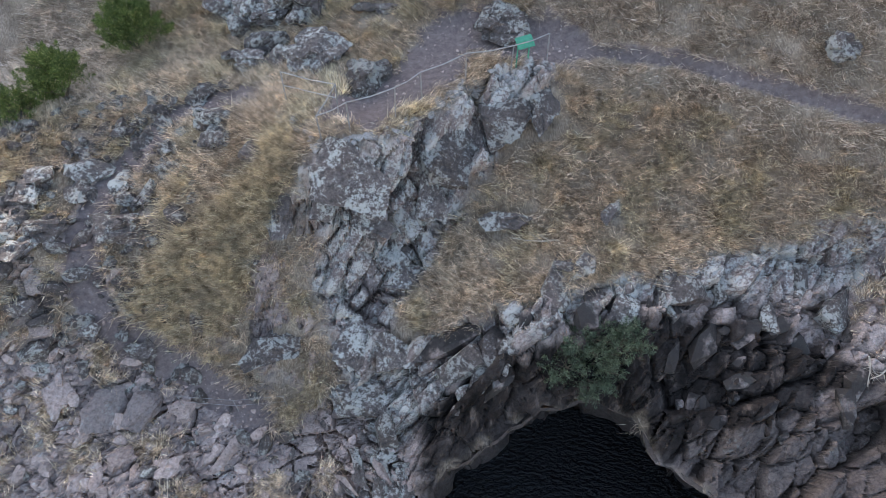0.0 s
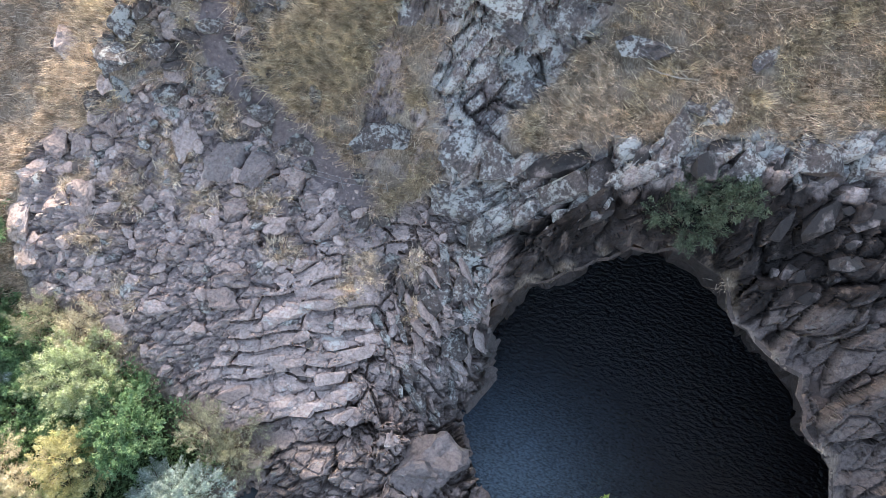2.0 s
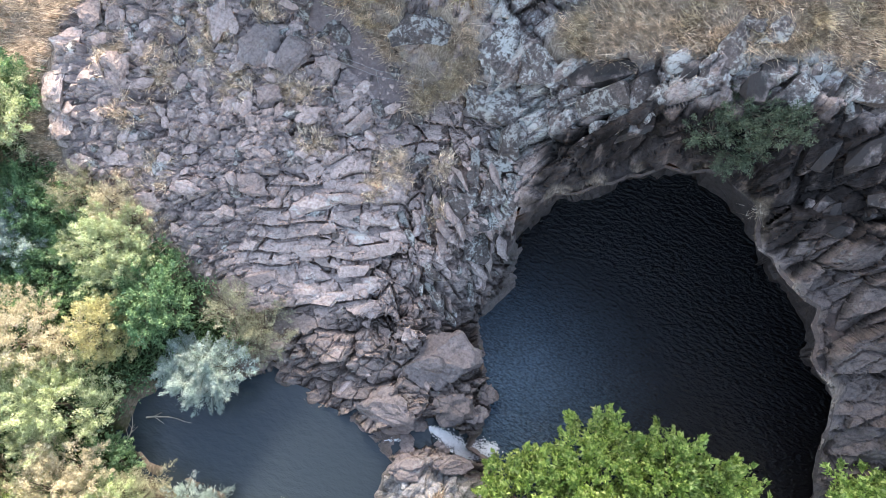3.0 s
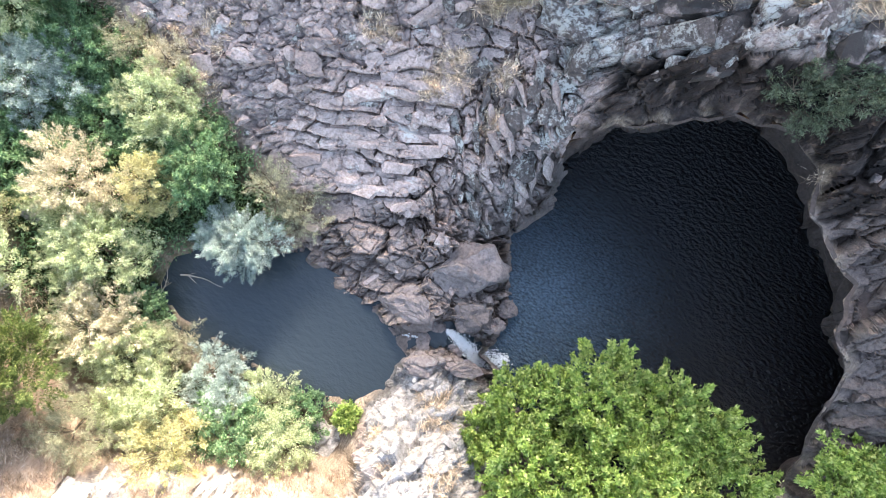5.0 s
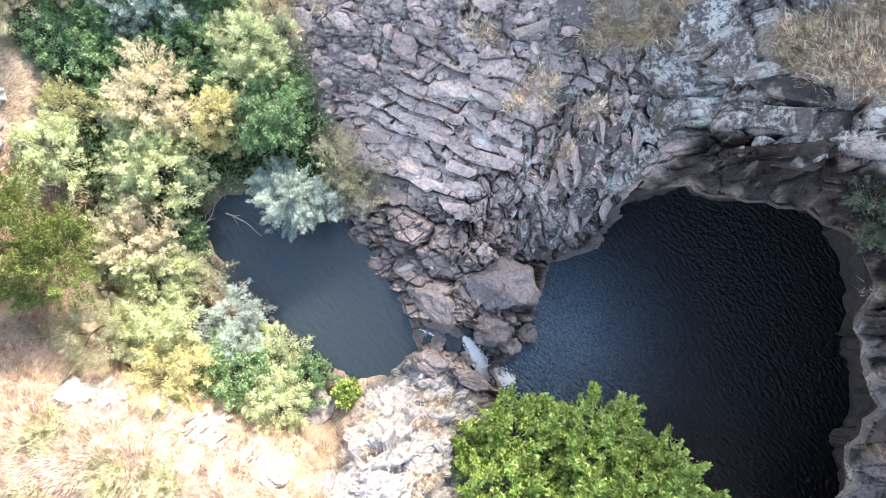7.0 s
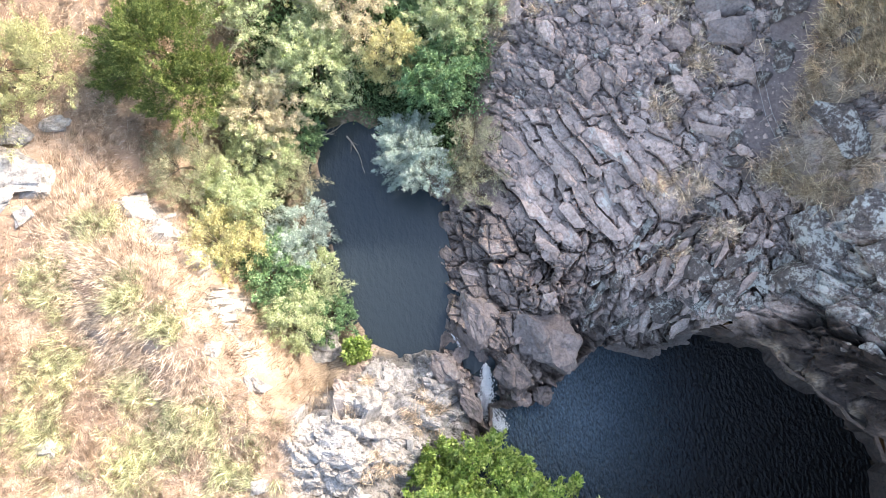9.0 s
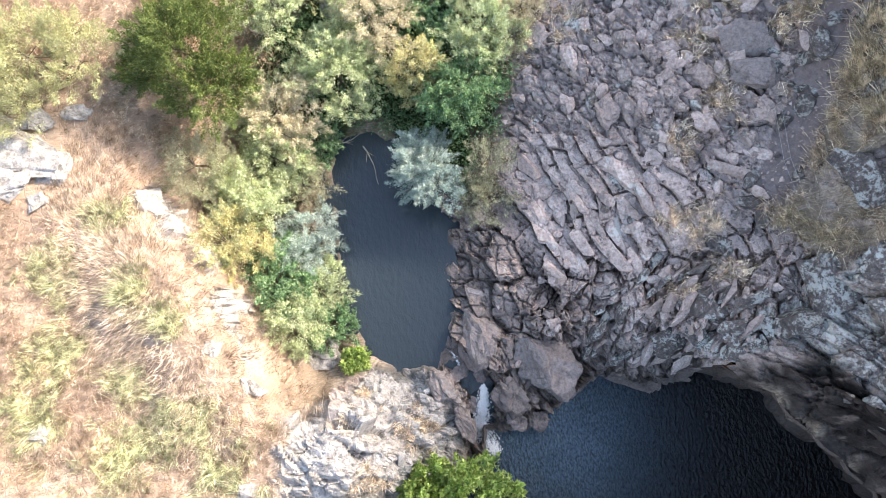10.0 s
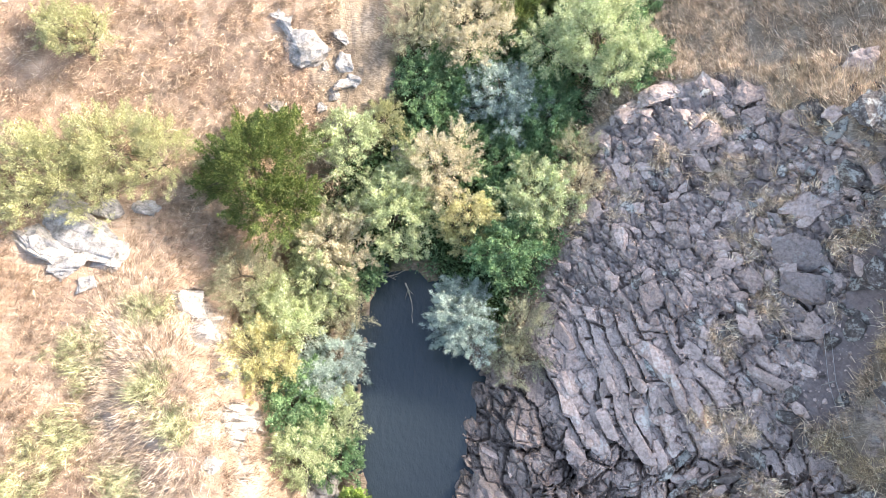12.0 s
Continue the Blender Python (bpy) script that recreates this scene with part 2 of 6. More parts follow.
M_BARK = plain("bark", (0.14, 0.11, 0.085), 0.9)
M_TWIG = plain("dead_twig", (0.42, 0.37, 0.31), 0.9)
M_STEEL = plain("galvanised_steel", (0.33, 0.32, 0.31), 0.5, 0.4)
M_SIGN = plain("green_sign", (0.05, 0.28, 0.17), 0.5)


def water_material(name, colour, silt_sheen, scale, relief, ior):
    """Dark water, paler below a fall from silting and air, and from sky sheen painted into the colour."""
    def build(nt):
        v = n_coord(nt, (1, 1.9, 1), (0, 0, 35))
        coarse = n_noise(nt, v, scale, 3, 0.5)
        w = n_sum(nt, coarse, n_sum(nt, n_noise(nt, v, scale * 3.3, 2), 0.22, "MULTIPLY"))
        att = nt.nodes.new("ShaderNodeVertexColor")
        att.layer_name = "sheen_mask"
        sep = nt.nodes.new("ShaderNodeSeparateColor")
        nt.links.new(att.outputs["Color"], sep.inputs[0])
        # ripple-sized noise breaks the painted sky sheen into glints
        glint_ripples = n_ramp(nt, n_noise(nt, v, scale * 2.0, 4, 0.7), [(0.38, 0.35), (0.60, 1.0)])
        return n_mix(nt, n_sum(nt, sep.outputs[0], glint_ripples, "MULTIPLY"), colour, silt_sheen), w
    m = material(name, build, 0.03, relief)
    m.node_tree.nodes["Principled BSDF"].inputs["IOR"].default_value = ior
    return m


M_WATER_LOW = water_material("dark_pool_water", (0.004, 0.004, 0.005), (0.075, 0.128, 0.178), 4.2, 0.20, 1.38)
M_WATER_HIGH = water_material("stream_water", (0.030, 0.041, 0.050), (0.030, 0.041, 0.050), 3.0, 0.03, 1.36)
M_FOAM = plain("white_water", (0.86, 0.87, 0.88), 0.5, 0.0, 0.1)
# ---- lie of the land: break lines (x, y, z) between which the ground is spanned ----
UPPER_POOL = [(-2.2, -1.9), (-3.2, -1.35), (-4.0, -1.0), (-5.3, -1.35), (-6.0, -0.8), (-7.2, -0.6), (-8.6, -0.9), (-10.4, -1.7),
              (-11.6, -2.8), (-11.5, -4.1), (-10.2, -4.75), (-8.4, -4.75), (-7.0, -4.9), (-5.2, -5.0), (-3.9, -4.6), (-2.9, -4.1), (-2.4, -3.3)]
LOWER_SHORE = [(-0.1, -0.75), (0.1, 0.0), (0.25, 0.8), (-0.5, 2.3), (-1.2, 3.8), (-0.5, 5.1), (-0.7, 6.2), (-0.9, 7.4)]
CAVE_LIP = [(-0.8, 7.0, 2.2), (-0.2, 7.3, 3.6), (0.8, 7.75, 4.4), (2.1, 8.5, 4.6), (3.1, 9.15, 4.6), (5.0, 9.5, 4.6), (5.9, 8.95, 4.6),
            (6.4, 7.6, 4.5), (7.4, 6.9, 4.4), (8.4, 6.4, 4.2), (8.8, 5.0, 3.8), (9.9, 4.2, 3.2), (10.6, 2.0, 1.6), (11.2, 0.4, 0.2)]
NEAR_SHORE = [(11.5, -2.0), (9.6, -3.0), (7.0, -2.6), (4.5, -2.9), (2.6, -2.2), (1.5, -1.6), (0.8, -1.1)]
ROCK_LINES = {
    "upper_shore_rock": [(-3.2, -1.2, 0.15), (-4.0, -0.85, 0.2), (-5.3, -1.15, 0.2), (-6.0, -0.6, 0.2), (-7.2, -0.3, 0.25), (-8.6, -0.6, 0.2)],
    "lower_shore_rock": [(-1.9, 0.3, 0.45), (-1.0, 0.5, 0.3), (-0.2, 1.0, 0.0), (-0.7, 2.3, 0.0), (-1.4, 3.8, 0.0), (-0.7, 5.2, 0.0), (-0.9, 6.2, 0.5)],
    "rock_foot": [(-2.6, 0.0, 0.8), (-3.2, 2.0, 1.2), (-4.6, 0.8, 0.9), (-6.2, 1.4, 1.2), (-7.2, 3.4, 2.0), (-9.6, 1.6, 1.2)],
    "rock_middle": [(-1.7, 7.9, 3.6), (-2.6, 5.4, 2.2), (-4.7, 7.8, 3.2), (-5.0, 4.6, 2.2), (-8.6, 4.8, 3.1), (-11.9, 5.4, 3.2), (-13.4, 3.2, 2.6)],
    "rock_top": [(-3.1, 9.7, 4.2), (-7.4, 9.6, 4.7), (-9.9, 9.5, 5.0), (-9.8, 6.6, 4.2), (-12.6, 8.2, 4.6), (-14.6, 6.6, 4.6)],
    "spur": [(-3.4, 11.2, 6.0), (-5.4, 11.6, 6.6), (-6.6, 12.8, 8.2), (-8.2, 13.6, 8.8)],
}
CLIFF_LINES = {
    "crag": [(-3.6, 13.6, 8.6), (-2.3, 12.8, 7.2), (-1.0, 13.2, 7.0), (0.6, 15.6, 8.6)],
    "arch_rim": [(-0.9, 8.6, 4.6), (0.6, 9.0, 5.9), (2.4, 9.9, 6.5), (4.0, 10.4, 7.1), (6.5, 10.6, 7.2), (8.2, 11.2, 7.2), (10.0, 11.6, 7.2), (13.0, 11.6, 6.8)],
    "right_wall": [(8.8, 8.8, 5.6), (10.4, 7.4, 5.2), (12.2, 6.4, 4.8), (13.2, 3.6, 3.8), (14.0, 0.5, 2.4)],
    "grass_slope": [(-1.2, 11.4, 6.6), (2.1, 13.4, 7.9), (5.4, 13.8, 8.4), (9.7, 13.4, 7.9), (14.0, 13.0, 8.4)],
    "look_out": [(-5.2, 17.2, 10.6), (-3.8, 14.7, 10.6), (-2.7, 14.6, 10.6), (-1.4, 15.3, 10.7), (1.0, 17.9, 10.8), (3.7, 19.0, 10.8)],
}
HILL_LINES = {
    "trail_high": [(-2.6, 16.5, 10.7), (-0.4, 18.6, 10.8), (0.4, 20.8, 11.0), (4.0, 20.0, 10.9), (8.1, 19.1, 10.9), (11.4, 17.3, 10.9), (14.2, 15.6, 10.9)],
    "hill": [(-1.0, 24.0, 11.8), (6.0, 24.0, 13.2), (14.0, 22.0, 14.4), (24.0, 18.0, 15.0), (-8.0, 26.0, 11.6), (-20.0, 26.0, 9.5)],
    # ridge out of view, heights set to shade the gorge and leave the bank sunlit
    "unseen_crest": [(-70.0, 36.0, 19.0), (-40.0, 39.0, 21.0), (-30.0, 40.0, 23.0), (-23.0, 40.0, 26.0), (-18.0, 40.0, 30.0), (0.0, 40.0, 31.0), (40.0, 40.0, 29.0), (60.0, 60.0, 26.0), (0.0, 90.0, 28.0), (-70.0, 80.0, 26.0)],
    "trail_low": [(-6.4, 18.2, 10.3), (-8.9, 18.05, 9.65), (-10.05, 16.3, 9.25), (-11.0, 14.5, 8.75), (-11.2, 13.0, 8.3), (-10.95, 11.75, 7.4), (-10.1, 10.8, 6.3), (-8.8, 10.55, 5.8), (-7.4, 9.9, 5.0), (-6.0, 9.2, 4.4)],
}
VALLEY_LINES = {
    "left_shoulder": [(-12.6, 12.6, 8.6), (-14.0, 10.4, 7.2), (-16.0, 9.2, 5.4), (-15.6, 6.2, 4.4), (-18.5, 9.0, 4.6), (-15.0, 16.0, 9.4), (-24.0, 14.0, 7.0)],
    "valley": [(-12.6, 1.0, 0.9), (-15.0, 1.6, 1.0), (-14.0, -1.6, 0.7), (-18.0, 1.4, 1.3), (-24.0, 3.0, 1.8), (-34.0, 5.0, 2.6)],
    "bank_foot": [(-2.2, -6.1, 0.9), (-4.0, -6.85, 0.5), (-6.1, -7.35, 0.4), (-7.9, -8.2, 0.5), (-9.8, -8.9, 0.7), (-11.8, -8.0, 0.9), (-13.4, -6.1, 0.9)],
}
BANK_LINES = {
    "bank_edge": [(-2.2, -6.9, 2.9), (-3.9, -7.6, 3.5), (-4.9, -7.9, 3.7), (-6.1, -8.1, 3.7), (-7.7, -9.0, 3.6), (-9.4, -10.0, 3.6), (-11.6, -9.2, 2.4), (-14.6, -6.8, 2.6)],
    "bank_top": [(-1.0, -9.4, 3.8), (-5.0, -11.6, 4.2), (-9.6, -13.6, 4.6), (-13.4, -12.4, 4.0), (-16.6, -8.6, 4.6), (-18.4, -5.0, 4.4), (-20.0, -2.6, 3.6)],
    "bank_far": [(3.0, -12.0, 4.4), (-4.0, -17.0, 5.4), (-14.0, -18.0, 6.4), (-22.0, -11.0, 7.0), (-28.0, -4.0, 7.4), (-10.0, -40.0, 12.0), (-45.0, -18.0, 15.0)],
    "outcrop": [(-1.6, -2.5, 1.3), (-0.3, -2.4, 1.2), (-2.0, -3.9, 1.7), (-0.2, -3.9, 3.0), (-1.1, -5.4, 3.5), (0.5, -5.2, 3.4), (1.5, -3.9, 1.6), (2.2, -5.4, 2.4)],
    "near_bank": [(4.6, -4.2, 0.7), (7.0, -4.0, 0.7), (10.0, -4.6, 0.8), (13.5, -3.4, 1.0), (8.0, -9.0, 3.4), (16.0, -8.0, 4.4)],
}
LIP_DENSE = []
for k, (a, b) in enumerate(zip(CAVE_LIP, CAVE_LIP[1:])):
    for u in (0.0, 0.34, 0.67):
        sway = 0.0 if k == 0 and u == 0 else 0.07 * math.sin(k * 5.1 + u * 9.0) + 0.05 * math.sin(k * 2.3 + u * 17.0)
        run = math.hypot(b[0] - a[0], b[1] - a[1])
        LIP_DENSE.append((a[0] + (b[0] - a[0]) * u - (b[1] - a[1]) / run * sway, a[1] + (b[1] - a[1]) * u + (b[0] - a[0]) / run * sway, a[2] + (b[2] - a[2]) * u))
CAVE_LIP = LIP_DENSE + CAVE_LIP[-1:]
LINES = {**ROCK_LINES, **CLIFF_LINES, **HILL_LINES, **VALLEY_LINES, **BANK_LINES}


def along(line, step=0.7):
    """Points at even steps along a line."""
    out = []
    for a, b in zip(line, line[1:]):
        a, b = np.array(a, float), np.array(b, float)
        n = max(1, int(np.linalg.norm((b - a)[:2]) / step))
        out += [a + (b - a) * k / n for k in range(n)]
    return out + [np.array(line[-1], float)]


def far_from(px, py, line):
    """Distance in plan from points to a line."""
    best = np.full(px.shape, 1e9)
    for a, b in zip(line, line[1:]):
        ax, ay, bx, by = a[0], a[1], b[0], b[1]
        vx, vy = bx - ax, by - ay
        u = np.clip(((px - ax) * vx + (py - ay) * vy) / (vx * vx + vy * vy + 1e-9), 0, 1)
        best = np.minimum(best, np.hypot(px - ax - u * vx, py - ay - u * vy))
    return best


def inside(px, py, ring):
    """Which points lie inside a closed outline."""
    res = np.zeros(px.shape, bool)
    for a, b in zip(ring, list(ring[1:]) + [ring[0]]):
        cross = (a[1] > py) != (b[1] > py)
        res ^= cross & (px < (b[0] - a[0]) * (py - a[1]) / (b[1] - a[1] + 1e-12) + a[0])
    return res


LOWER_POOL = LOWER_SHORE + [p[:2] for p in CAVE_LIP] + NEAR_SHORE
KNOTS = [p for name, line in LINES.items() for p in (along(line, 0.8) if name not in ("hill", "unseen_crest", "bank_far", "valley") else along(line, 4.0))]
KNOTS += along(CAVE_LIP[3::2], 0.8)
KNOTS += [np.array((*p, 0.0)) for p in along(NEAR_SHORE, 1.0)] + [np.array((*p, 0.05)) for p in along(UPPER_POOL[7:], 1.0)]
KNOTS = np.array(KNOTS)
_d = np.hypot(KNOTS[:, None, 0] - KNOTS[None, :, 0], KNOTS[:, None, 1] - KNOTS[None, :, 1])
WEIGHT = np.linalg.solve(_d + 0.05 * np.eye(len(KNOTS)), KNOTS[:, 2] - 3.0)


def land(px, py):
    """Smooth height of the ground, before rock, water and small relief."""
    shape = np.shape(px)
    px, py = np.ravel(np.asarray(px, float)), np.ravel(np.asarray(py, float))
    out = np.empty(len(px))
    for k in range(0, len(px), 20000):
        d = np.hypot(px[k:k + 20000, None] - KNOTS[None, :, 0], py[k:k + 20000, None] - KNOTS[None, :, 1])
        out[k:k + 20000] = 3.0 + d @ WEIGHT
    return np.clip(out, -0.2, 40).reshape(shape)


# ---- ground ----
def hashed(ix, iy, iz, salt):
    h = (ix.astype(np.int64) * 374761393 + iy.astype(np.int64) * 668265263 + iz.astype(np.int64) * 2147483647 + salt * 974711) & 0x7FFFFFFF
    h = ((h ^ (h >> 13)) * 1274126177) & 0x7FFFFFFF
    h = ((h ^ (h >> 16)) * 974634777) & 0x7FFFFFFF
    return (h ^ (h >> 15)).astype(float) % 100003 / 100003.0


def blocks(q):
    """Broken blocks in 3D: the block's own number, its second number, and the way to its nearest edge."""
    base = np.floor(q)
    f1, f2 = np.full(len(q), 9.0), np.full(len(q), 9.0)
    num, num2 = np.zeros(len(q)), np.zeros(len(q))
    near = np.zeros((len(q), 3))
    for dx in (-1, 0, 1):
        for dy in (-1, 0, 1):
            for dz in (-1, 0, 1):
                c = base + (dx, dy, dz)
                cx, cy, cz = c.T
                p = c + np.stack([hashed(cx, cy, cz, 1), hashed(cx, cy, cz, 2), hashed(cx, cy, cz, 3)], 1)
                d = np.linalg.norm(q - p, axis=1)
                closer = d < f1
                f2 = np.where(closer, f1, np.minimum(f2, d))
                num = np.where(closer, hashed(cx, cy, cz, 4), num)
                near = np.where(closer[:, None], q - p, near)
                f1 = np.where(closer, d, f1)
    return num, near, f2 - f1


def waves(px, py, scale, seed, octaves=4):
    """Soft uneven relief, about -1 to 1."""
    rng = np.random.RandomState(seed)
    out, amp, tot = np.zeros(np.shape(px)), 1.0, 0.0
    for _ in range(octaves):
        for _ in range(5):
            a, ph = rng.uniform(0, 2 * np.pi), rng.uniform(0, 6.28)
            k = 2 * np.pi / scale * rng.uniform(0.7, 1.4)
            out = out + amp * np.sin(k * (np.cos(a) * px + np.sin(a) * py) + ph) / 5 * 1.6
        tot += amp
        amp, scale = amp * 0.55, scale * 0.48
    return out / tot


TERRACE = [(-2.6, -0.9), (0.2, 0.8), (-0.7, 5.4), (-0.9, 8.6), (-3.1, 9.9), (-5.6, 9.2), (-8.4, 9.9), (-10.2, 10.6), (-12.2, 10.8), (-14.0, 9.6),
           (-17.2, 8.4), (-17.3, 4.9), (-15.4, 3.5), (-13.4, 2.9), (-11.0, 2.2), (-8.6, 0.4), (-5.3, -1.3)]
FACE = [p[:2] for p in CAVE_LIP] + [(14.5, -1.0), (16.5, 6.0), (16.0, 12.5), (13.5, 13.8), (9.2, 13.1), (6.6, 12.1), (4.2, 11.7), (2.0, 11.3), (0.0, 10.9), (-1.6, 10.5), (-2.4, 9.6)]
CRAG = [(-4.2, 14.5), (-4.0, 12.4), (-3.4, 10.4), (-2.4, 9.6), (-1.6, 11.2), (-0.9, 12.6), (0.3, 14.2), (1.6, 16.2), (3.9, 18.4), (3.6, 19.3), (0.8, 17.9), (-1.4, 15.2)]
OUTCROP = [(-3.0, -3.9), (-2.4, -2.3), (-0.5, -1.5), (1.0, -1.9), (2.0, -3.6), (2.0, -5.8), (0.4, -7.2), (-1.7, -6.9), (-1.6, -5.2)]
FALL = [(-2.7, -1.4), (-2.0, -1.0), (-1.3, -0.55), (-0.6, -0.65), (0.0, -0.8), (0.8, -0.45)]
SPUR = [(-5.6, 14.0), (-4.3, 13.2), (-3.6, 10.4), (-4.8, 10.0), (-6.8, 10.9), (-6.0, 12.4)]
SCREE = [(-8.6, 13.4), (-12.2, 17.0), (-16.4, 15.0), (-15.0, 11.5), (-12.4, 10.8), (-10.2, 11.0)]


def soft_in(px, py, ring, width):
    """1 inside an outline, 0 outside, with a ragged soft edge."""
    d = far_from(px, py, list(ring) + [ring[0]])
    d = np.where(inside(px, py, ring), d, -d) + width * 0.9 * waves(px, py, 1.6, 7)
    return np.clip(d / width + 0.5, 0, 1)


def spread(parts_, reach, grow=1.25):
    """Grid lines: even within each stretch (from, to, step), then ever wider to the horizon."""
    lo, hi, step = parts_[0][0], parts_[-1][1], parts_[0][2]
    mid = [v for p in parts_ for v in np.arange(p[0], p[1] - 0.3 * p[2], p[2])]
    a, s = [], step
    while not a or a[-1] > lo - reach:
        s *= grow
        a.append((a[-1] if a else lo) - s)
    b, s = [], step
    while not b or b[-1] < hi + reach:
        s *= grow
        b.append((b[-1] if b else mid[-1]) + s)
    return np.array(a[::-1] + mid + b)


LIP2 = [p[:2] for p in CAVE_LIP]
gx = spread([(-18.0, -14.0, 0.08), (-14.0, 0.0, 0.043), (0.0, 10.5, 0.062), (10.5, 13.6, 0.08)], 900)
gy = spread([(-12.0, -7.4, 0.12), (-7.4, -1.5, 0.07), (-1.5, 10.6, 0.043), (10.6, 16.0, 0.062), (16.0, 21.2, 0.1)], 900)
GX, GY = [a.ravel() for a in np.meshgrid(gx, gy)]
for a, b in zip(LIP2, LIP2[1:]):
    vx, vy = b[0] - a[0], b[1] - a[1]
    u = np.clip(((GX - a[0]) * vx + (GY - a[1]) * vy) / (vx * vx + vy * vy), 0, 1)
    qx, qy = a[0] + u * vx, a[1] + u * vy
    snap = np.hypot(GX - qx, GY - qy) < 0.047
    GX, GY = np.where(snap, qx, GX), np.where(snap, qy, GY)


def scarp(px, py):
    """The bare pale edge of the near bank, broken by grass."""
    return np.clip((0.30 - far_from(px, py, LINES["bank_edge"][1:6]) + 0.45 * waves(px, py, 1.5, 23)) / 0.2, 0, 1)


def zones(px, py, slope):
    """How far each spot is rock, trail and lichened, 0 to 1."""
    rock = np.maximum.reduce([soft_in(px, py, TERRACE, 0.5), soft_in(px, py, FACE, 0.4), soft_in(px, py, CRAG, 0.5), soft_in(px, py, OUTCROP, 0.4)])
    rock = np.maximum(rock, 0.75 * soft_in(px, py, SCREE, 1.0) * (waves(px, py, 2.2, 3) > 0.1))
    rock = np.maximum(rock, 0.9 * soft_in(px, py, SPUR, 0.8) * (waves(px, py, 1.7, 13) > 0.0))
    rock = np.maximum(rock, np.clip((slope - 1.25) * 2.0, 0, 1) * (py > -5.5) * (px > -14.5))
    rock = np.maximum(rock, scarp(px, py))
    rock = np.maximum(rock, np.clip((1.5 - far_from(px, py, FALL)) * 3, 0, 1))
    brink = np.minimum(far_from(px, py, LOWER_SHORE + NEAR_SHORE[::-1][:3]), far_from(px, py, UPPER_POOL[:7]))
    rock = np.maximum(rock, np.clip((0.9 - brink) * 3, 0, 1))
    high, low = LINES["trail_high"], LINES["trail_low"]
    ragged = 0.18 * waves(px, py, 1.1, 21)
    trail = np.clip((0.27 + ragged * 0.5 - far_from(px, py, high[3:])) / 0.06 + 0.5, 0, 1)
    trail = np.maximum(trail, np.clip((1.1 + 2.5 * ragged - far_from(px, py, high[:4])) / 0.12 + 0.5, 0, 1))
    trail = np.maximum(trail, np.clip((0.54 + 1.0 * ragged - far_from(px, py, low)) / 0.07 + 0.5, 0, 1))
    trail = np.maximum(trail, 0.45 * np.clip((0.6 + 2 * ragged - far_from(px, py, [(-8.4, 10.2), (-6.0, 8.6), (-4.6, 7.4)])) / 0.3 + 0.5, 0, 1))
    pale = np.maximum.reduce([soft_in(px, py, CRAG, 1.0), soft_in(px, py, OUTCROP, 0.5), soft_in(px, py, [(-3.4, 10.0), (-2.2, 7.6), (-0.8, 8.2), (0.6, 9.9), (5, 10.7), (9, 11.6), (14, 12.2), (14, 14), (9, 13.3), (0, 11.2)], 0.8)])
    return rock, trail, pale


H = land(GX, GY)
gs = H.reshape(len(gy), len(gx))
sy, sx = np.gradient(gs, gy, gx)
SLOPE = np.hypot(sx, sy).ravel()
ROCK, TRAIL, PALE = zones(GX, GY, SLOPE)
UP = np.stack([-sx.ravel(), -sy.ravel(), np.ones(len(H))], 1)
UP /= np.linalg.norm(UP, axis=1)[:, None]
POS = np.stack([GX, GY, H], 1)
near_place = (np.abs(GX + 2.5) < 20) & (np.abs(GY - 4) < 20)
POS[:, 2] += np.where(near_place, 0.10, 0.0) * waves(GX, GY, 2.6, 11) * (1 - 0.8 * TRAIL) + np.where(near_place, 0.0, 0.8) * waves(GX, GY, 40.0, 12)
pick = np.where(near_place & (ROCK > 0.02))[0]
mound = np.where(near_place, 0.13, 0.0) * (1 - ROCK) * (1 - TRAIL)
POS[:, 2] += mound * waves(GX, GY, 0.75, 19, 3)
dished = np.clip(1 - ROCK, 0, 1) * TRAIL
POS[:, 2] -= 0.06 * dished
in_face = np.maximum(soft_in(GX, GY, FACE, 0.3), soft_in(GX, GY, CRAG, 0.3)) > 0.5


def break_up(pick, turn, sizes):
    """Break the rock into tilted blocks with open cracks, along the way it splits."""
    tilt = np.array(Euler([radians(a) for a in turn]).to_matrix())
    keep = ROCK[pick] * (1 - 0.75 * TRAIL[pick]) * np.clip((far_from(GX[pick], GY[pick], LIP2) - 0.05) / 0.35, 0, 1)
    for size, long, push, lean, crack in sizes:
        q = (POS[pick] @ tilt) / (size * np.array([long, 0.8, 0.9]))
        num, way, edge = blocks(q + size * 17)
        lift = push * (num - 0.5) + lean * size * (way[:, 0] * (num - 0.5) * 2 + way[:, 1] * np.sin(num * 40)) - crack * np.clip(1 - edge / max(0.12, 0.085 / size), 0, 1) ** 1.3
        POS[pick] += UP[pick] * (lift * keep)[:, None]


rocky = near_place & (ROCK > 0.02)


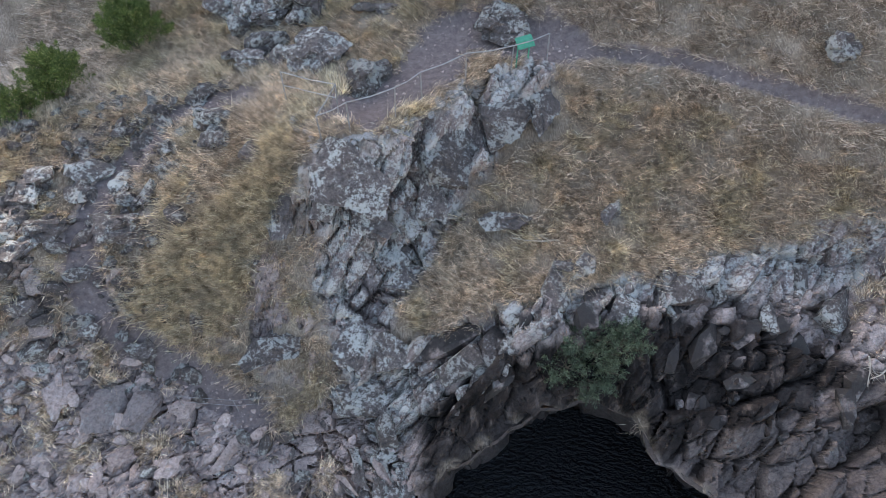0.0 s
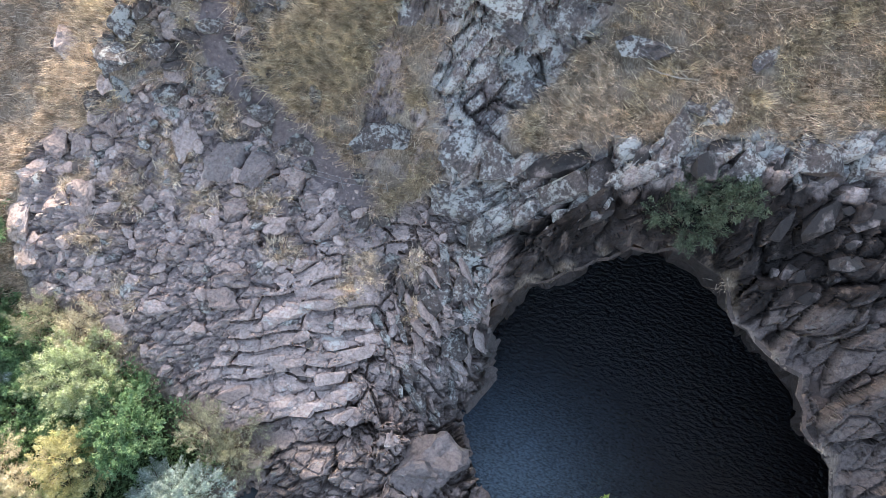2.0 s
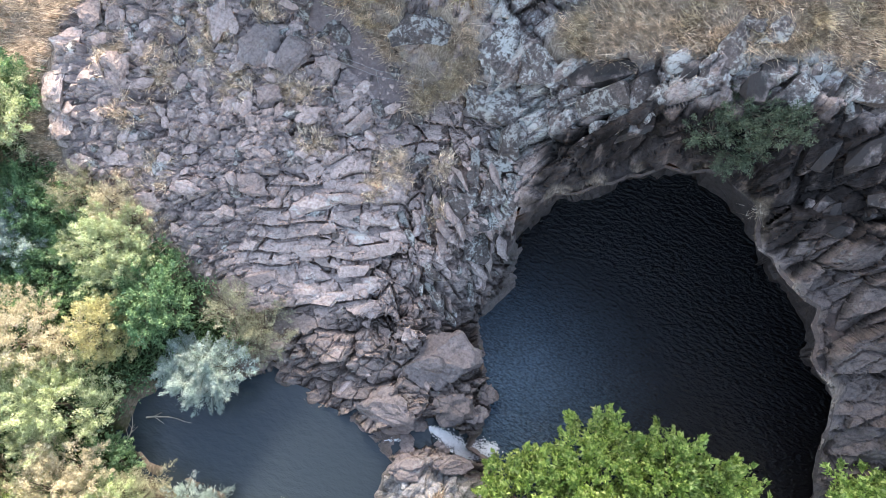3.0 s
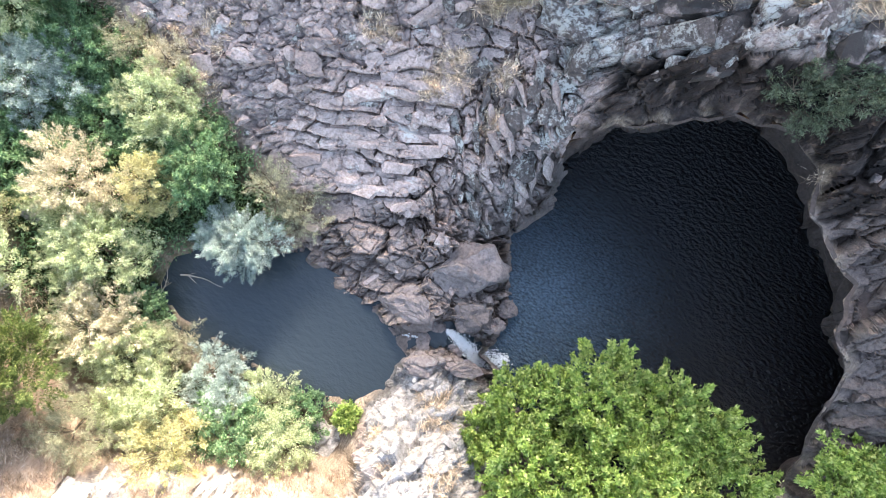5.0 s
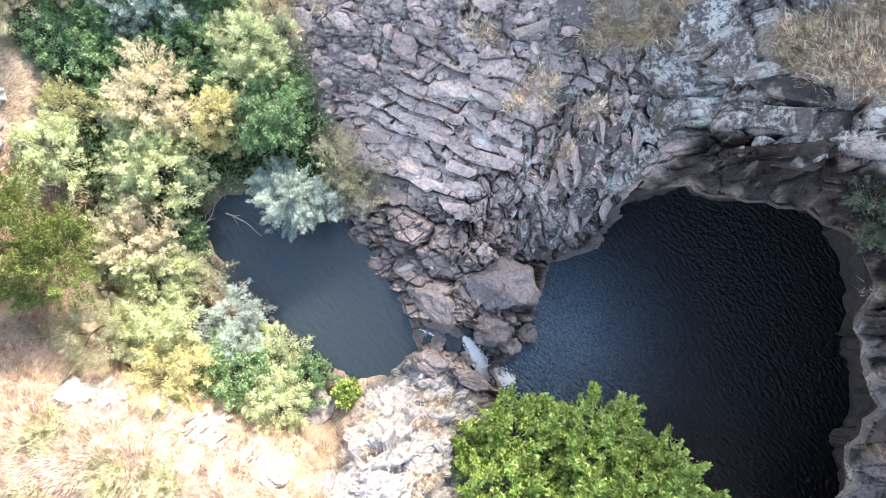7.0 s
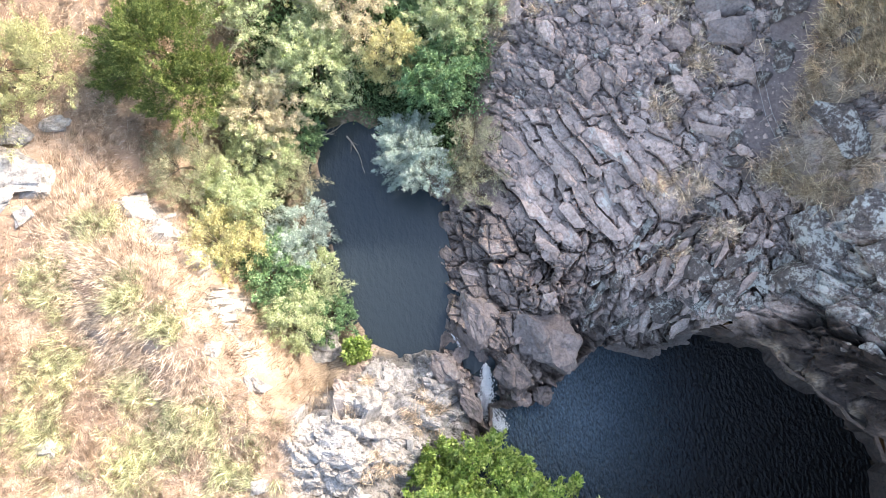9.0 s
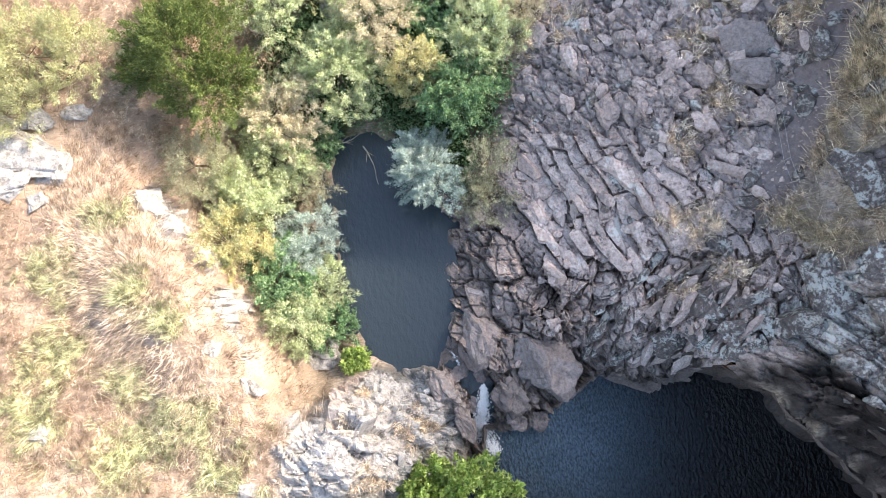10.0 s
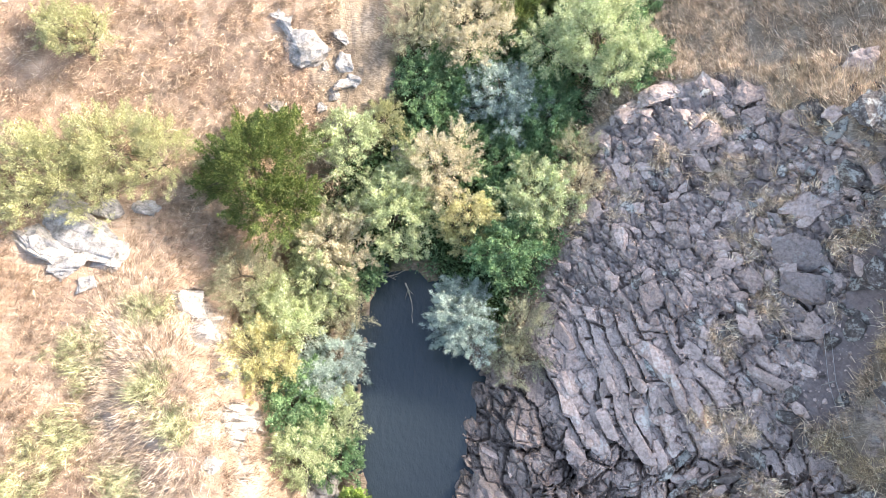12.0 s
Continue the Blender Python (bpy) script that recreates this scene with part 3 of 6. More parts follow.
def bedded(pick, weight, angle, wide, ratio, step, worn, crack, seed):
    """Bedded rock: layers that run along angle, each broken across into blocks, stepping up the slope."""
    rng = np.random.RandomState(seed)
    px, py = POS[pick, 0], POS[pick, 1]
    ca, sa = math.cos(radians(angle)), math.sin(radians(angle))
    u = px * ca + py * sa + 0.05 * waves(px, py, 1.3, seed + 1)
    v = -px * sa + py * ca + 0.45 * waves(px, py, 6.0, seed + 2, 2) + 0.035 * waves(px, py, 0.9, seed + 3)
    bounds = np.cumsum(wide * (0.5 + 1.1 * rng.rand(300) ** 1.5)) - 45
    lay = np.clip(np.searchsorted(bounds, v) - 1, 0, 298)
    w = bounds[lay + 1] - bounds[lay]
    f = (v - bounds[lay]) / w
    zero = np.zeros(len(lay))
    length = w * ratio * (0.6 + 0.9 * hashed(lay, zero, zero, seed))
    s = u / length + 7 * hashed(lay, zero + 1, zero, seed) + 0.5 * (f - 0.5) * (hashed(lay, zero + 2, zero, seed) - 0.5)
    k = np.floor(s)
    k = np.where(s < k + 0.5 * hashed(lay, k, zero, seed + 5), k - 1, k)
    lo, hi = k + 0.5 * hashed(lay, k, zero, seed + 5), k + 1 + 0.5 * hashed(lay, k + 1, zero, seed + 5)
    num, num2 = hashed(lay, k, zero + 3, seed), hashed(lay, k, zero + 4, seed)
    d = np.minimum(np.minimum(s - lo, hi - s) * length, np.minimum(f, 1 - f) * w)
    lift = step * w * (0.5 - f) + 0.34 * w * (num - 0.5) + 0.22 * (s - (lo + hi) / 2) * length * (num2 - 0.5)
    lift += 0.2 * (f - 0.5) * w * (num - 0.5)
    lift -= worn * np.clip(1 - d / (0.16 + 0.5 * worn), 0, 1) ** 2
    gap_ = crack * np.clip(0.55 + 0.9 * waves(px, py, 1.9, seed + 4, 2), 0.1, 1.2) * np.clip(1 - d / (0.035 + 0.03 * num), 0, 1)
    POS[pick] += UP[pick] * ((lift - gap_) * weight)[:, None]
    return np.clip(1 - d / 0.10, 0, 1)


ter = np.where(rocky & ~in_face & (GY > -1.6))[0]
chalk = np.where(rocky & ~in_face & (GY <= -1.6))[0]
break_up(chalk, (18, -20, 52), ((1.5, 1.4, 0.40, 0.30, 0.12), (0.55, 1.3, 0.15, 0.32, 0.06), (0.28, 1.4, 0.03, 0.2, 0.03)))
tx, ty = GX[ter], GY[ter]
keep_t = ROCK[ter] * (1 - 0.8 * TRAIL[ter])
fins = soft_in(tx, ty, [(-5.0, 2.2), (-4.6, 6.0), (-3.6, 9.8), (0, 10), (1, 4), (0.5, 0.5), (-2.4, 1.4)], 0.5)
stony = soft_in(tx, ty, [(-17, 11), (-17, 3.0), (-11.0, 1.4), (-9.4, 4.0), (-7.6, 6.4), (-5.2, 8.2), (-4.6, 12)], 0.5) * (1 - fins)
slabs = np.clip(1 - fins - stony, 0, 1)
foot = soft_in(tx, ty, [(-7.6, -1.0), (-6.4, 1.2), (-4.8, 2.4), (-2.6, 2.6), (-0.4, 4.2), (0.8, 0.4), (-2.4, -1.6)], 0.5)
slabs *= 1 - foot
bedded(ter, keep_t * slabs, 21, 0.86, 2.6, 0.42, 0.04, 0.34, 41)
break_up(ter[foot > 0.3], (14, -10, 30), ((1.25, 1.15, 0.30, 0.34, 0.30), (0.5, 1.2, 0.12, 0.30, 0.15)))
splinter = ter[fins > 0.3]
break_up(splinter, (35, -25, -52), ((0.80, 2.1, 0.50, 0.40, 0.34), (0.38, 1.8, 0.18, 0.34, 0.16)))
cobble = ter[stony > 0.3]
break_up(cobble, (12, -12, 24), ((0.85, 1.5, 0.30, 0.30, 0.14), (0.40, 1.3, 0.12, 0.3, 0.08)))
turn_c, turn_s = math.cos(radians(24)), math.sin(radians(24))
_, _, gap_c = blocks(np.stack([(tx * turn_c + ty * turn_s) / 0.62, (ty * turn_c - tx * turn_s) / 0.42, np.full(len(tx), 0.5)], 1))
joint = np.clip(1 - gap_c / 0.22, 0, 1)
POS[ter] -= UP[ter] * (0.09 * joint ** 0.7 * keep_t * stony)[:, None]
TRAIL[ter] = np.maximum(TRAIL[ter], 0.8 * stony * ROCK[ter] * np.clip(joint * 1.8 - 0.2 + 0.5 * waves(tx, ty, 2.0, 71), 0, 1))
POS[ter, 2] += 0.012 * keep_t * waves(tx, ty, 0.34, 77, 3)
some = ter[(waves(tx, ty, 1.6, 29) > 0.12)]
break_up(some, (18, -20, 22), ((0.42, 1.7, 0.10, 0.22, 0.16),))
break_up(ter, (18, -20, 22), ((0.3, 1.5, 0.02, 0.10, 0.02),))
break_up(np.where(rocky & in_face)[0], (20, -48, 38), ((1.5, 2.0, 0.62, 0.40, 0.30), (0.6, 2.2, 0.30, 0.44, 0.15), (0.3, 1.6, 0.05, 0.2, 0.03)))
# pools: the bed falls away inside their outlines
inU, inL = inside(GX, GY, UPPER_POOL), inside(GX, GY, LOWER_POOL)
dU, dL = far_from(GX, GY, UPPER_POOL + UPPER_POOL[:1]), far_from(GX, GY, LOWER_POOL + LOWER_POOL[:1])
dlip = far_from(GX, GY, LIP2)
POS[:, 2] = np.where(inU, np.minimum(POS[:, 2], 0.12 - 0.9 * np.clip(dU, 0, 1.2)), POS[:, 2])
deep = inL & (dlip > 0.048)
POS[:, 2] = np.where(deep, np.minimum(POS[:, 2], 0.0 - 3.0 * np.clip(dL, 0, 0.8)), POS[:, 2])
# the gap of the fall between the pools
gap = far_from(GX, GY, FALL)
POS[:, 2] = np.where((gap < 0.5 + 0.15 * waves(GX, GY, 0.8, 2)) & ~inL, np.minimum(POS[:, 2], -0.2 - 0.25 * np.clip(GX + 1.6, -1, 3)), POS[:, 2])
nx_, ny_ = len(gx), len(gy)
idx = np.arange(nx_ * ny_).reshape(ny_, nx_)
quads = np.stack([idx[:-1, :-1].ravel(), idx[:-1, 1:].ravel(), idx[1:, 1:].ravel(), idx[1:, :-1].ravel()], 1)
by_lip = inL & (dlip > 0.048) & (dlip < far_from(GX, GY, LOWER_SHORE[:-1])) & (dlip < far_from(GX, GY, NEAR_SHORE[1:]))
cut = by_lip[quads].any(1)
quads = quads[~cut]
# what lies hidden inside the cut keeps no loose points
used = np.zeros(len(POS), bool)
used[quads.ravel()] = True
renum = np.cumsum(used) - 1
ground_mesh = bpy.data.meshes.new("ground")
ground_mesh.from_pydata(POS[used].tolist(), [], renum[quads].tolist())
zone = ground_mesh.color_attributes.new("zone", "FLOAT_COLOR", "POINT")
stain_shade = ground_mesh.color_attributes.new("stain_shade", "FLOAT_COLOR", "POINT")
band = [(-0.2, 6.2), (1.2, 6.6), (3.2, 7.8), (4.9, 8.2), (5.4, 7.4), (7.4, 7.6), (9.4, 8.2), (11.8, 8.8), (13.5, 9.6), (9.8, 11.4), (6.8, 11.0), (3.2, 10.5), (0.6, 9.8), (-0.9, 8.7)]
# varnished band on the face; its darkness also paints in the overhang's shade
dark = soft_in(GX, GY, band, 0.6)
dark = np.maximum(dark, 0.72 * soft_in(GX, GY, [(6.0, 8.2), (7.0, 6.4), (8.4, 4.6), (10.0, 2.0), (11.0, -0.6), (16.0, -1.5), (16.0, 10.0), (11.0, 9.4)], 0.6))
wet_shade = np.clip(1 - np.minimum(dU, dL) / 0.45 - 0.4 * waves(GX, GY, 0.7, 15), 0, 1) * (POS[:, 2] < 0.6)
# darker with lower height: flood line and painted shade of the lower slope
wet_shade = np.maximum(wet_shade, 0.66 * np.clip((1.7 - POS[:, 2] + 0.35 * waves(GX, GY, 1.4, 16)) / 1.0, 0, 1) * (GY > -2))
green = soft_in(GX, GY, [(-9, -7.4), (-13, -7.6), (-17, -4), (-25, -2), (-40, 0), (-40, 12), (-22, 7.5), (-16.5, 3.2), (-12, 1.6), (-8.8, 0.6), (-10, -1), (-12, -3), (-9, -6.2), (-3, -5.2), (-3.4, -6.0)], 0.7)
stain_shade.data.foreach_set("color", np.stack([dark, wet_shade, green, np.clip((-6.2 - GY) / 1.0, 0, 1)], 1)[used].ravel())
bleached = np.maximum(soft_in(GX, GY, OUTCROP, 0.5), (GY < -6.5) * 1.0)
zone.data.foreach_set("color", np.stack([1 - ROCK, TRAIL, PALE, bleached], 1)[used].ravel())
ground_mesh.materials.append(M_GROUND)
ground_mesh.polygons.foreach_set("use_smooth", (ROCK[quads].mean(1) < 0.4))
ground = tagged(new("ground", ground_mesh), "rocky gorge ground with dry grass slopes, dusty trails and basalt cliffs", "ground", kind="structure")


def height(x, y):
    """Height of the finished ground near (x, y)."""
    i, j = np.clip(np.searchsorted(gx, x), 1, nx_ - 1), np.clip(np.searchsorted(gy, y), 1, ny_ - 1)
    z = POS[:, 2].reshape(ny_, nx_)
    u, w = (x - gx[i - 1]) / (gx[i] - gx[i - 1]), (y - gy[j - 1]) / (gy[j] - gy[j - 1])
    return (z[j - 1, i - 1] * (1 - u) + z[j - 1, i] * u) * (1 - w) + (z[j, i - 1] * (1 - u) + z[j, i] * u) * w


def normal_at(x, y):
    i, j = np.clip(np.searchsorted(gx, x), 1, nx_ - 1), np.clip(np.searchsorted(gy, y), 1, ny_ - 1)
    return UP.reshape(ny_, nx_, 3)[j, i]


def mesh_object(name, verts, faces, mat, parent=None, label="", smooth=False):
    me = bpy.data.meshes.new(name)
    me.from_pydata([tuple(v) for v in verts], [], [tuple(f) for f in faces])
    me.materials.append(mat)
    if smooth:
        me.polygons.foreach_set("use_smooth", [True] * len(me.polygons))
    ob = new(name, me)
    ob.parent = parent
    if label:
        ob["label"] = label
    return ob


# cave under the lip: roof going back, then walls down under the water
lip = np.array(along(CAVE_LIP, 0.12))
tang = np.gradient(lip[:, :2], axis=0)
tang /= np.linalg.norm(tang, axis=1)[:, None] + 1e-9
for _ in range(40):
    tang[1:-1] = (tang[:-2] + tang[1:-1] + tang[2:]) / 3
tang /= np.linalg.norm(tang, axis=1)[:, None] + 1e-9
outw = np.stack([-tang[:, 1], tang[:, 0]], 1)
ends = np.clip(np.minimum(np.arange(len(lip)), np.arange(len(lip))[::-1]) / 15.0, 0.12, 1)
ends *= np.interp(np.linspace(0, 1, len(lip)), (0, 0.10, 0.26, 0.36, 0.48, 0.58, 0.72, 0.86, 1), (0.55, 0.5, 0.55, 0.9, 1.0, 0.8, 0.7, 0.8, 0.8))
PROFILE = np.array([(0.12, 1.0, -0.06), (0.0, 1.0, 0.02), (0.25, 1.0, 0.22), (0.8, 1.0, 0.35), (1.4, 0.95, 0.35), (2.0, 0.78, 0.3), (2.5, 0.55, 0.3), (2.7, 0.3, 0.2), (2.8, 0.1, 0.2), (2.7, 0.0, 0.6), (3.0, 0.0, 1.6), (3.2, 0.0, 3.0)])
steps = np.concatenate([np.linspace(0, 1, 2)[:-1], np.linspace(1, 9, 33), (10, 11)])
cave_rows = []
for step in steps:
    back_by, share, down = (np.interp(step, np.arange(12), PROFILE[:, c]) for c in range(3))
    row = np.stack([lip[:, 0] + outw[:, 0] * back_by * ends, lip[:, 1] + outw[:, 1] * back_by * ends, lip[:, 2] * share - down], 1)
    rough = np.clip((step - 1.2) / 1.5, 0, 1)
    for size, push in ((1.1, 0.55), (0.42, 0.22)):
        num, way, edge = blocks(row / (size * np.array([1.2, 1.2, 0.8])) + size * 9)
        bulge = rough * (push * (num - 0.6) - 0.10 * size * np.clip(1 - edge / 0.15, 0, 1))
        row[:, :2] -= outw * bulge[:, None]
        row[:, 2] -= 0.5 * bulge
    cave_rows.append(row)
cv = np.concatenate(cave_rows)
m_ = len(lip)
cf = [(r * m_ + k, r * m_ + k + 1, (r + 1) * m_ + k + 1, (r + 1) * m_ + k) for r in range(len(cave_rows) - 1) for k in range(m_ - 1)]
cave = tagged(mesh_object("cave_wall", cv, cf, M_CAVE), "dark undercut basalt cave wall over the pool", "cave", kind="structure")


# water
def sheet(name, ring, z, step, mat, label, wide=0.9):
    """A level water surface that runs on under its banks."""
    r = np.array(ring)
    lo, hi = r.min(0) - wide, r.max(0) + wide
    xs, ys = np.arange(lo[0], hi[0], step), np.arange(lo[1], hi[1], step)
    X, Y = np.meshgrid(xs, ys)
    ok = inside(X.ravel(), Y.ravel(), ring) | (far_from(X.ravel(), Y.ravel(), list(ring) + [ring[0]]) < wide)
    k = np.arange(X.size).reshape(X.shape)
    q = np.stack([k[:-1, :-1].ravel(), k[:-1, 1:].ravel(), k[1:, 1:].ravel(), k[1:, :-1].ravel()], 1)
    q = q[ok[q].all(1)]
    u = np.unique(q)
    back_to = np.zeros(X.size, int)
    back_to[u] = np.arange(len(u))
    v = np.stack([X.ravel()[u], Y.ravel()[u], np.full(len(u), z)], 1)
    return tagged(mesh_object(name, v, back_to[q], mat, smooth=True), label, "water", kind="structure")


lake = LOWER_SHORE + [tuple(np.array(p[:2]) + o * 3.4 * e) for p, o, e in zip(lip[::11], outw[::11], ends[::11])] + [(15.0, -0.6), (14.0, -2.2)] + NEAR_SHORE
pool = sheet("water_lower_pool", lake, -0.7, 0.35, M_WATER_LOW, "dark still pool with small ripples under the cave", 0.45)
sheet("water_upper_pool", UPPER_POOL, 0.0, 0.35, M_WATER_HIGH, "smooth blue-grey stream pool among bushes", 0.5)
sheen_mask = pool.data.color_attributes.new("sheen_mask", "FLOAT_COLOR", "POINT")
pv = np.array([v.co[:] for v in pool.data.vertices])
# painted sky reflection, strongest near the fall and fading outward
sheen_spread = np.exp(-(np.hypot((pv[:, 0] - 0.6) / 3.6, (pv[:, 1] - 1.2) / 3.4)) ** 2) * (1 + 0.2 * waves(pv[:, 0], pv[:, 1], 2.0, 17))
sheen_mask.data.foreach_set("color", np.repeat(np.clip(sheen_spread, 0, 1), 4))


# ---- trees and bushes ----
def ball(rng, n):
    v = rng.normal(size=(n, 3))
    return v / np.linalg.norm(v, axis=1)[:, None]


def leaf_cards(rng, at, out, length, width, droop=0.3, fold=0.2):
    """Pointed leaves at the places, growing along out; one slim triangle each."""
    n = len(at)
    d = out + 0.75 * ball(rng, n)
    d[:, 2] -= droop
    d /= np.linalg.norm(d, axis=1)[:, None]
    side = np.cross(d, ball(rng, n))
    side /= np.linalg.norm(side, axis=1)[:, None] + 1e-9
    nor = np.cross(d, side)
    size = rng.uniform(0.65, 1.25, n)[:, None]
    L, W = length * size, width * size
    return np.stack([at + side * W, at - side * W, at + d * L + nor * W * fold], 1)


SHAPES = {  # leaf length, half width, leaves in a clump, clump radius, droop
    "cliff": (0.08, 0.014, 120, 0.24, 0.3), "fig": (0.13, 0.048, 78, 0.27, 0.3), "willow": (0.10, 0.013, 150, 0.27, 0.25), "silver": (0.095, 0.012, 160, 0.25, 0.2),
    "yellow": (0.08, 0.015, 130, 0.24, 0.2), "olive": (0.075, 0.016, 160, 0.24, 0.0), "ivy": (0.09, 0.026, 110, 0.26, 0.3),
    "beige": (0.08, 0.014, 130, 0.25, 0.1), "grey": (0.09, 0.008, 110, 0.25, 0.0), "pale": (0.07, 0.013, 150, 0.25, 0.0),
}


def crown_mesh(name, kind, blobs, seed, density=1.0):
    """A crown of leafy sprays over several rounded masses (x, y, z, radius, half height)."""
    rng = np.random.RandomState(seed)
    length, width, count, spray, droop = SHAPES[kind]
    cards = []
    for bx, by, bz, r, hz in blobs:
        n = max(6, int(density * 15.0 * r * (r + hz)))
        d = ball(rng, n)
        d[:, 2] = np.where(d[:, 2] < -0.35, -d[:, 2], d[:, 2])
        lump = 0.80 + 0.26 * np.sin(d @ rng.normal(size=3) * 3.1 + rng.uniform(0, 6)) * np.cos(d @ rng.normal(size=3) * 4.3) + rng.uniform(-0.22, 0.16, n)
        c = np.array([bx, by, bz]) + d * lump[:, None] * [r, r, hz]
        for centre, way in zip(c, d):
            m = int(count * rng.uniform(0.6, 1.3))
            grow = way * 0.8 + np.array([0, 0, 0.35])
            s = rng.rand(m)[:, None]
            stem = centre + grow / np.linalg.norm(grow) * (s - 0.5) * spray * 2.2 - np.array([0, 0, droop]) * s ** 2 * spray
            at = stem + rng.normal(size=(m, 3)) * spray * 0.42 * (1.15 - s)
            cards.append(leaf_cards(rng, at, np.repeat(way[None], m, 0) * 0.7 + [0, 0, 0.25], length, width, droop))
    q = np.concatenate(cards)
    n = len(q)
    me = bpy.data.meshes.new(name)
    me.vertices.add(n * 3)
    me.vertices.foreach_set("co", q.reshape(-1))
    me.loops.add(n * 3)
    me.loops.foreach_set("vertex_index", np.arange(n * 3))
    me.polygons.add(n)
    me.polygons.foreach_set("loop_start", np.arange(n) * 3)
    me.materials.append(M_LEAF[kind])
    me.update()
    me.validate()
    return me


def limb(bm, a, b, ra, rb, sides=6):
    """A tapered limb from a to b."""
    a, b = Vector(a), Vector(b)
    rot = (b - a).to_track_quat("Z", "Y").to_matrix()
    rings = []
    for p, r in ((a, ra), (b, rb)):
        rings.append([bm.verts.new(p + rot @ Vector((math.cos(k * 6.2832 / sides) * r, math.sin(k * 6.2832 / sides) * r, 0))) for k in range(sides)])
    for k in range(sides):
        bm.faces.new((rings[0][k], rings[0][(k + 1) % sides], rings[1][(k + 1) % sides], rings[1][k]))


def part(name, bm, mat, parent, label=""):
    me = bpy.data.meshes.new(name)
    bm.to_mesh(me)
    bm.free()
    me.materials.append(mat)
    ob = new(name, me)
    ob.parent = parent
    if label:
        ob["label"] = label
    return ob


def trunk_mesh(blobs, seed, thick):
    rng = random.Random(seed)
    bm = bmesh.new()
    for bx, by, bz, r, hz in blobs:
        p, rad = Vector((rng.uniform(-0.1, 0.1), rng.uniform(-0.1, 0.1), -0.35)), thick
        goal = Vector((bx, by, bz))
        for k in range(4):
            nxt = p.lerp(goal, 1 / (4 - k)) + Vector((rng.uniform(-1, 1), rng.uniform(-1, 1), rng.uniform(-0.3, 0.3))) * 0.12 * r
            limb(bm, p, nxt, rad, rad * 0.72)
            p, rad = nxt, rad * 0.72
        for k in range(7):
            e = goal + Vector((rng.uniform(-1, 1) * r * 0.75, rng.uniform(-1, 1) * r * 0.75, rng.uniform(0, 0.8) * hz))
            limb(bm, goal, e, min(rad, 0.02), 0.004, 4)
    return bm


def plant(name, category, label, kind, x, y, r, h, seed, group="", blobs=None, z=None, density=1.0, mixed=None):
    """A bush or tree on the ground: stems and one or two kinds of foliage."""
    rng = random.Random(seed)
    z = height(x, y) if z is None else z
    if blobs is None:
        blobs = [(0, 0, h * 0.55, r * 0.72, h * 0.48)]
        for k in range(5):
            a = k * 1.2566 + rng.uniform(-0.4, 0.4)
            blobs.append((math.cos(a) * r * 0.58, math.sin(a) * r * 0.58, h * rng.uniform(0.28, 0.55), r * rng.uniform(0.36, 0.55), h * rng.uniform(0.25, 0.42)))
    base = new(name)
    base.matrix_world = pose(x, y, z, 0, 0, 0)
    tagged(base, label, category, group)
    part("trunk", trunk_mesh(blobs, seed, 0.05 + 0.02 * h), M_BARK, base)
    if mixed:
        half = len(blobs) // 2
        sets = ((kind, blobs[:half + 1]), (mixed, blobs[half + 1:]))
    else:
        sets = ((kind, blobs),)
    for k, (kd, bl) in enumerate(sets):
        ob = new("crown", crown_mesh("crown", kd, bl, seed + 31 * k, density))
        ob.parent = base
    return base


BUSH_WORDS = {
    "willow": ("willow", "light green willow shrub with narrow leaves by the stream"), "silver": ("willow", "silvery blue-green willow bush leaning over the water"),
    "yellow": ("shrub", "yellowing shrub with small leaves beside the stream"), "olive": ("shrub", "dense dark green rounded shrub on dry ground"),
    "ivy": ("shrub", "low dark green leafy thicket in the stream valley"), "beige": ("shrub", "half-withered beige shrub with dry flower heads"),
    "grey": ("shrub", "sparse grey-green twiggy bush on the rocks"), "pale": ("shrub", "pale olive shrub in the dry grass"), "fig": ("shrub", "bright green leafy bush by the water"),
}
BANK_BUSHES = [
    (-13.3, -12.2, 2.2, 2.4, "pale"), (-12.4, -14.6, 1.8, 2.0, "pale"), (-17.0, -13.8, 1.2, 1.3, "pale"), (-13.3, -8.2, 2.35, 2.9, "olive"),
    (-12.0, -6.0, 1.35, 2.5, "beige"), (-10.6, -6.4, 1.3, 2.2, "willow"), (-10.2, -8.7, 1.2, 3.0, "grey"), (-7.4, -7.9, 1.2, 3.2, "yellow"),
    (-7.9, -5.6, 1.05, 1.6, "silver"), (-9.0, -7.7, 1.3, 3.0, "willow"), (-4.8, -6.5, 1.1, 2.3, "willow"), (-6.2, -6.9, 1.2, 2.6, "ivy"),
    (-3.05, -4.75, 0.35, 0.6, "fig"), (-4.4, -5.5, 0.75, 1.2, "ivy"),
    (-5.8, -5.7, 0.95, 1.3, "willow"), (-9.6, -5.6, 0.95, 1.6, "grey"), (-11.2, -5.0, 0.8, 1.3, "ivy"), (-6.9, -6.3, 0.9, 2.0, "silver"),
]
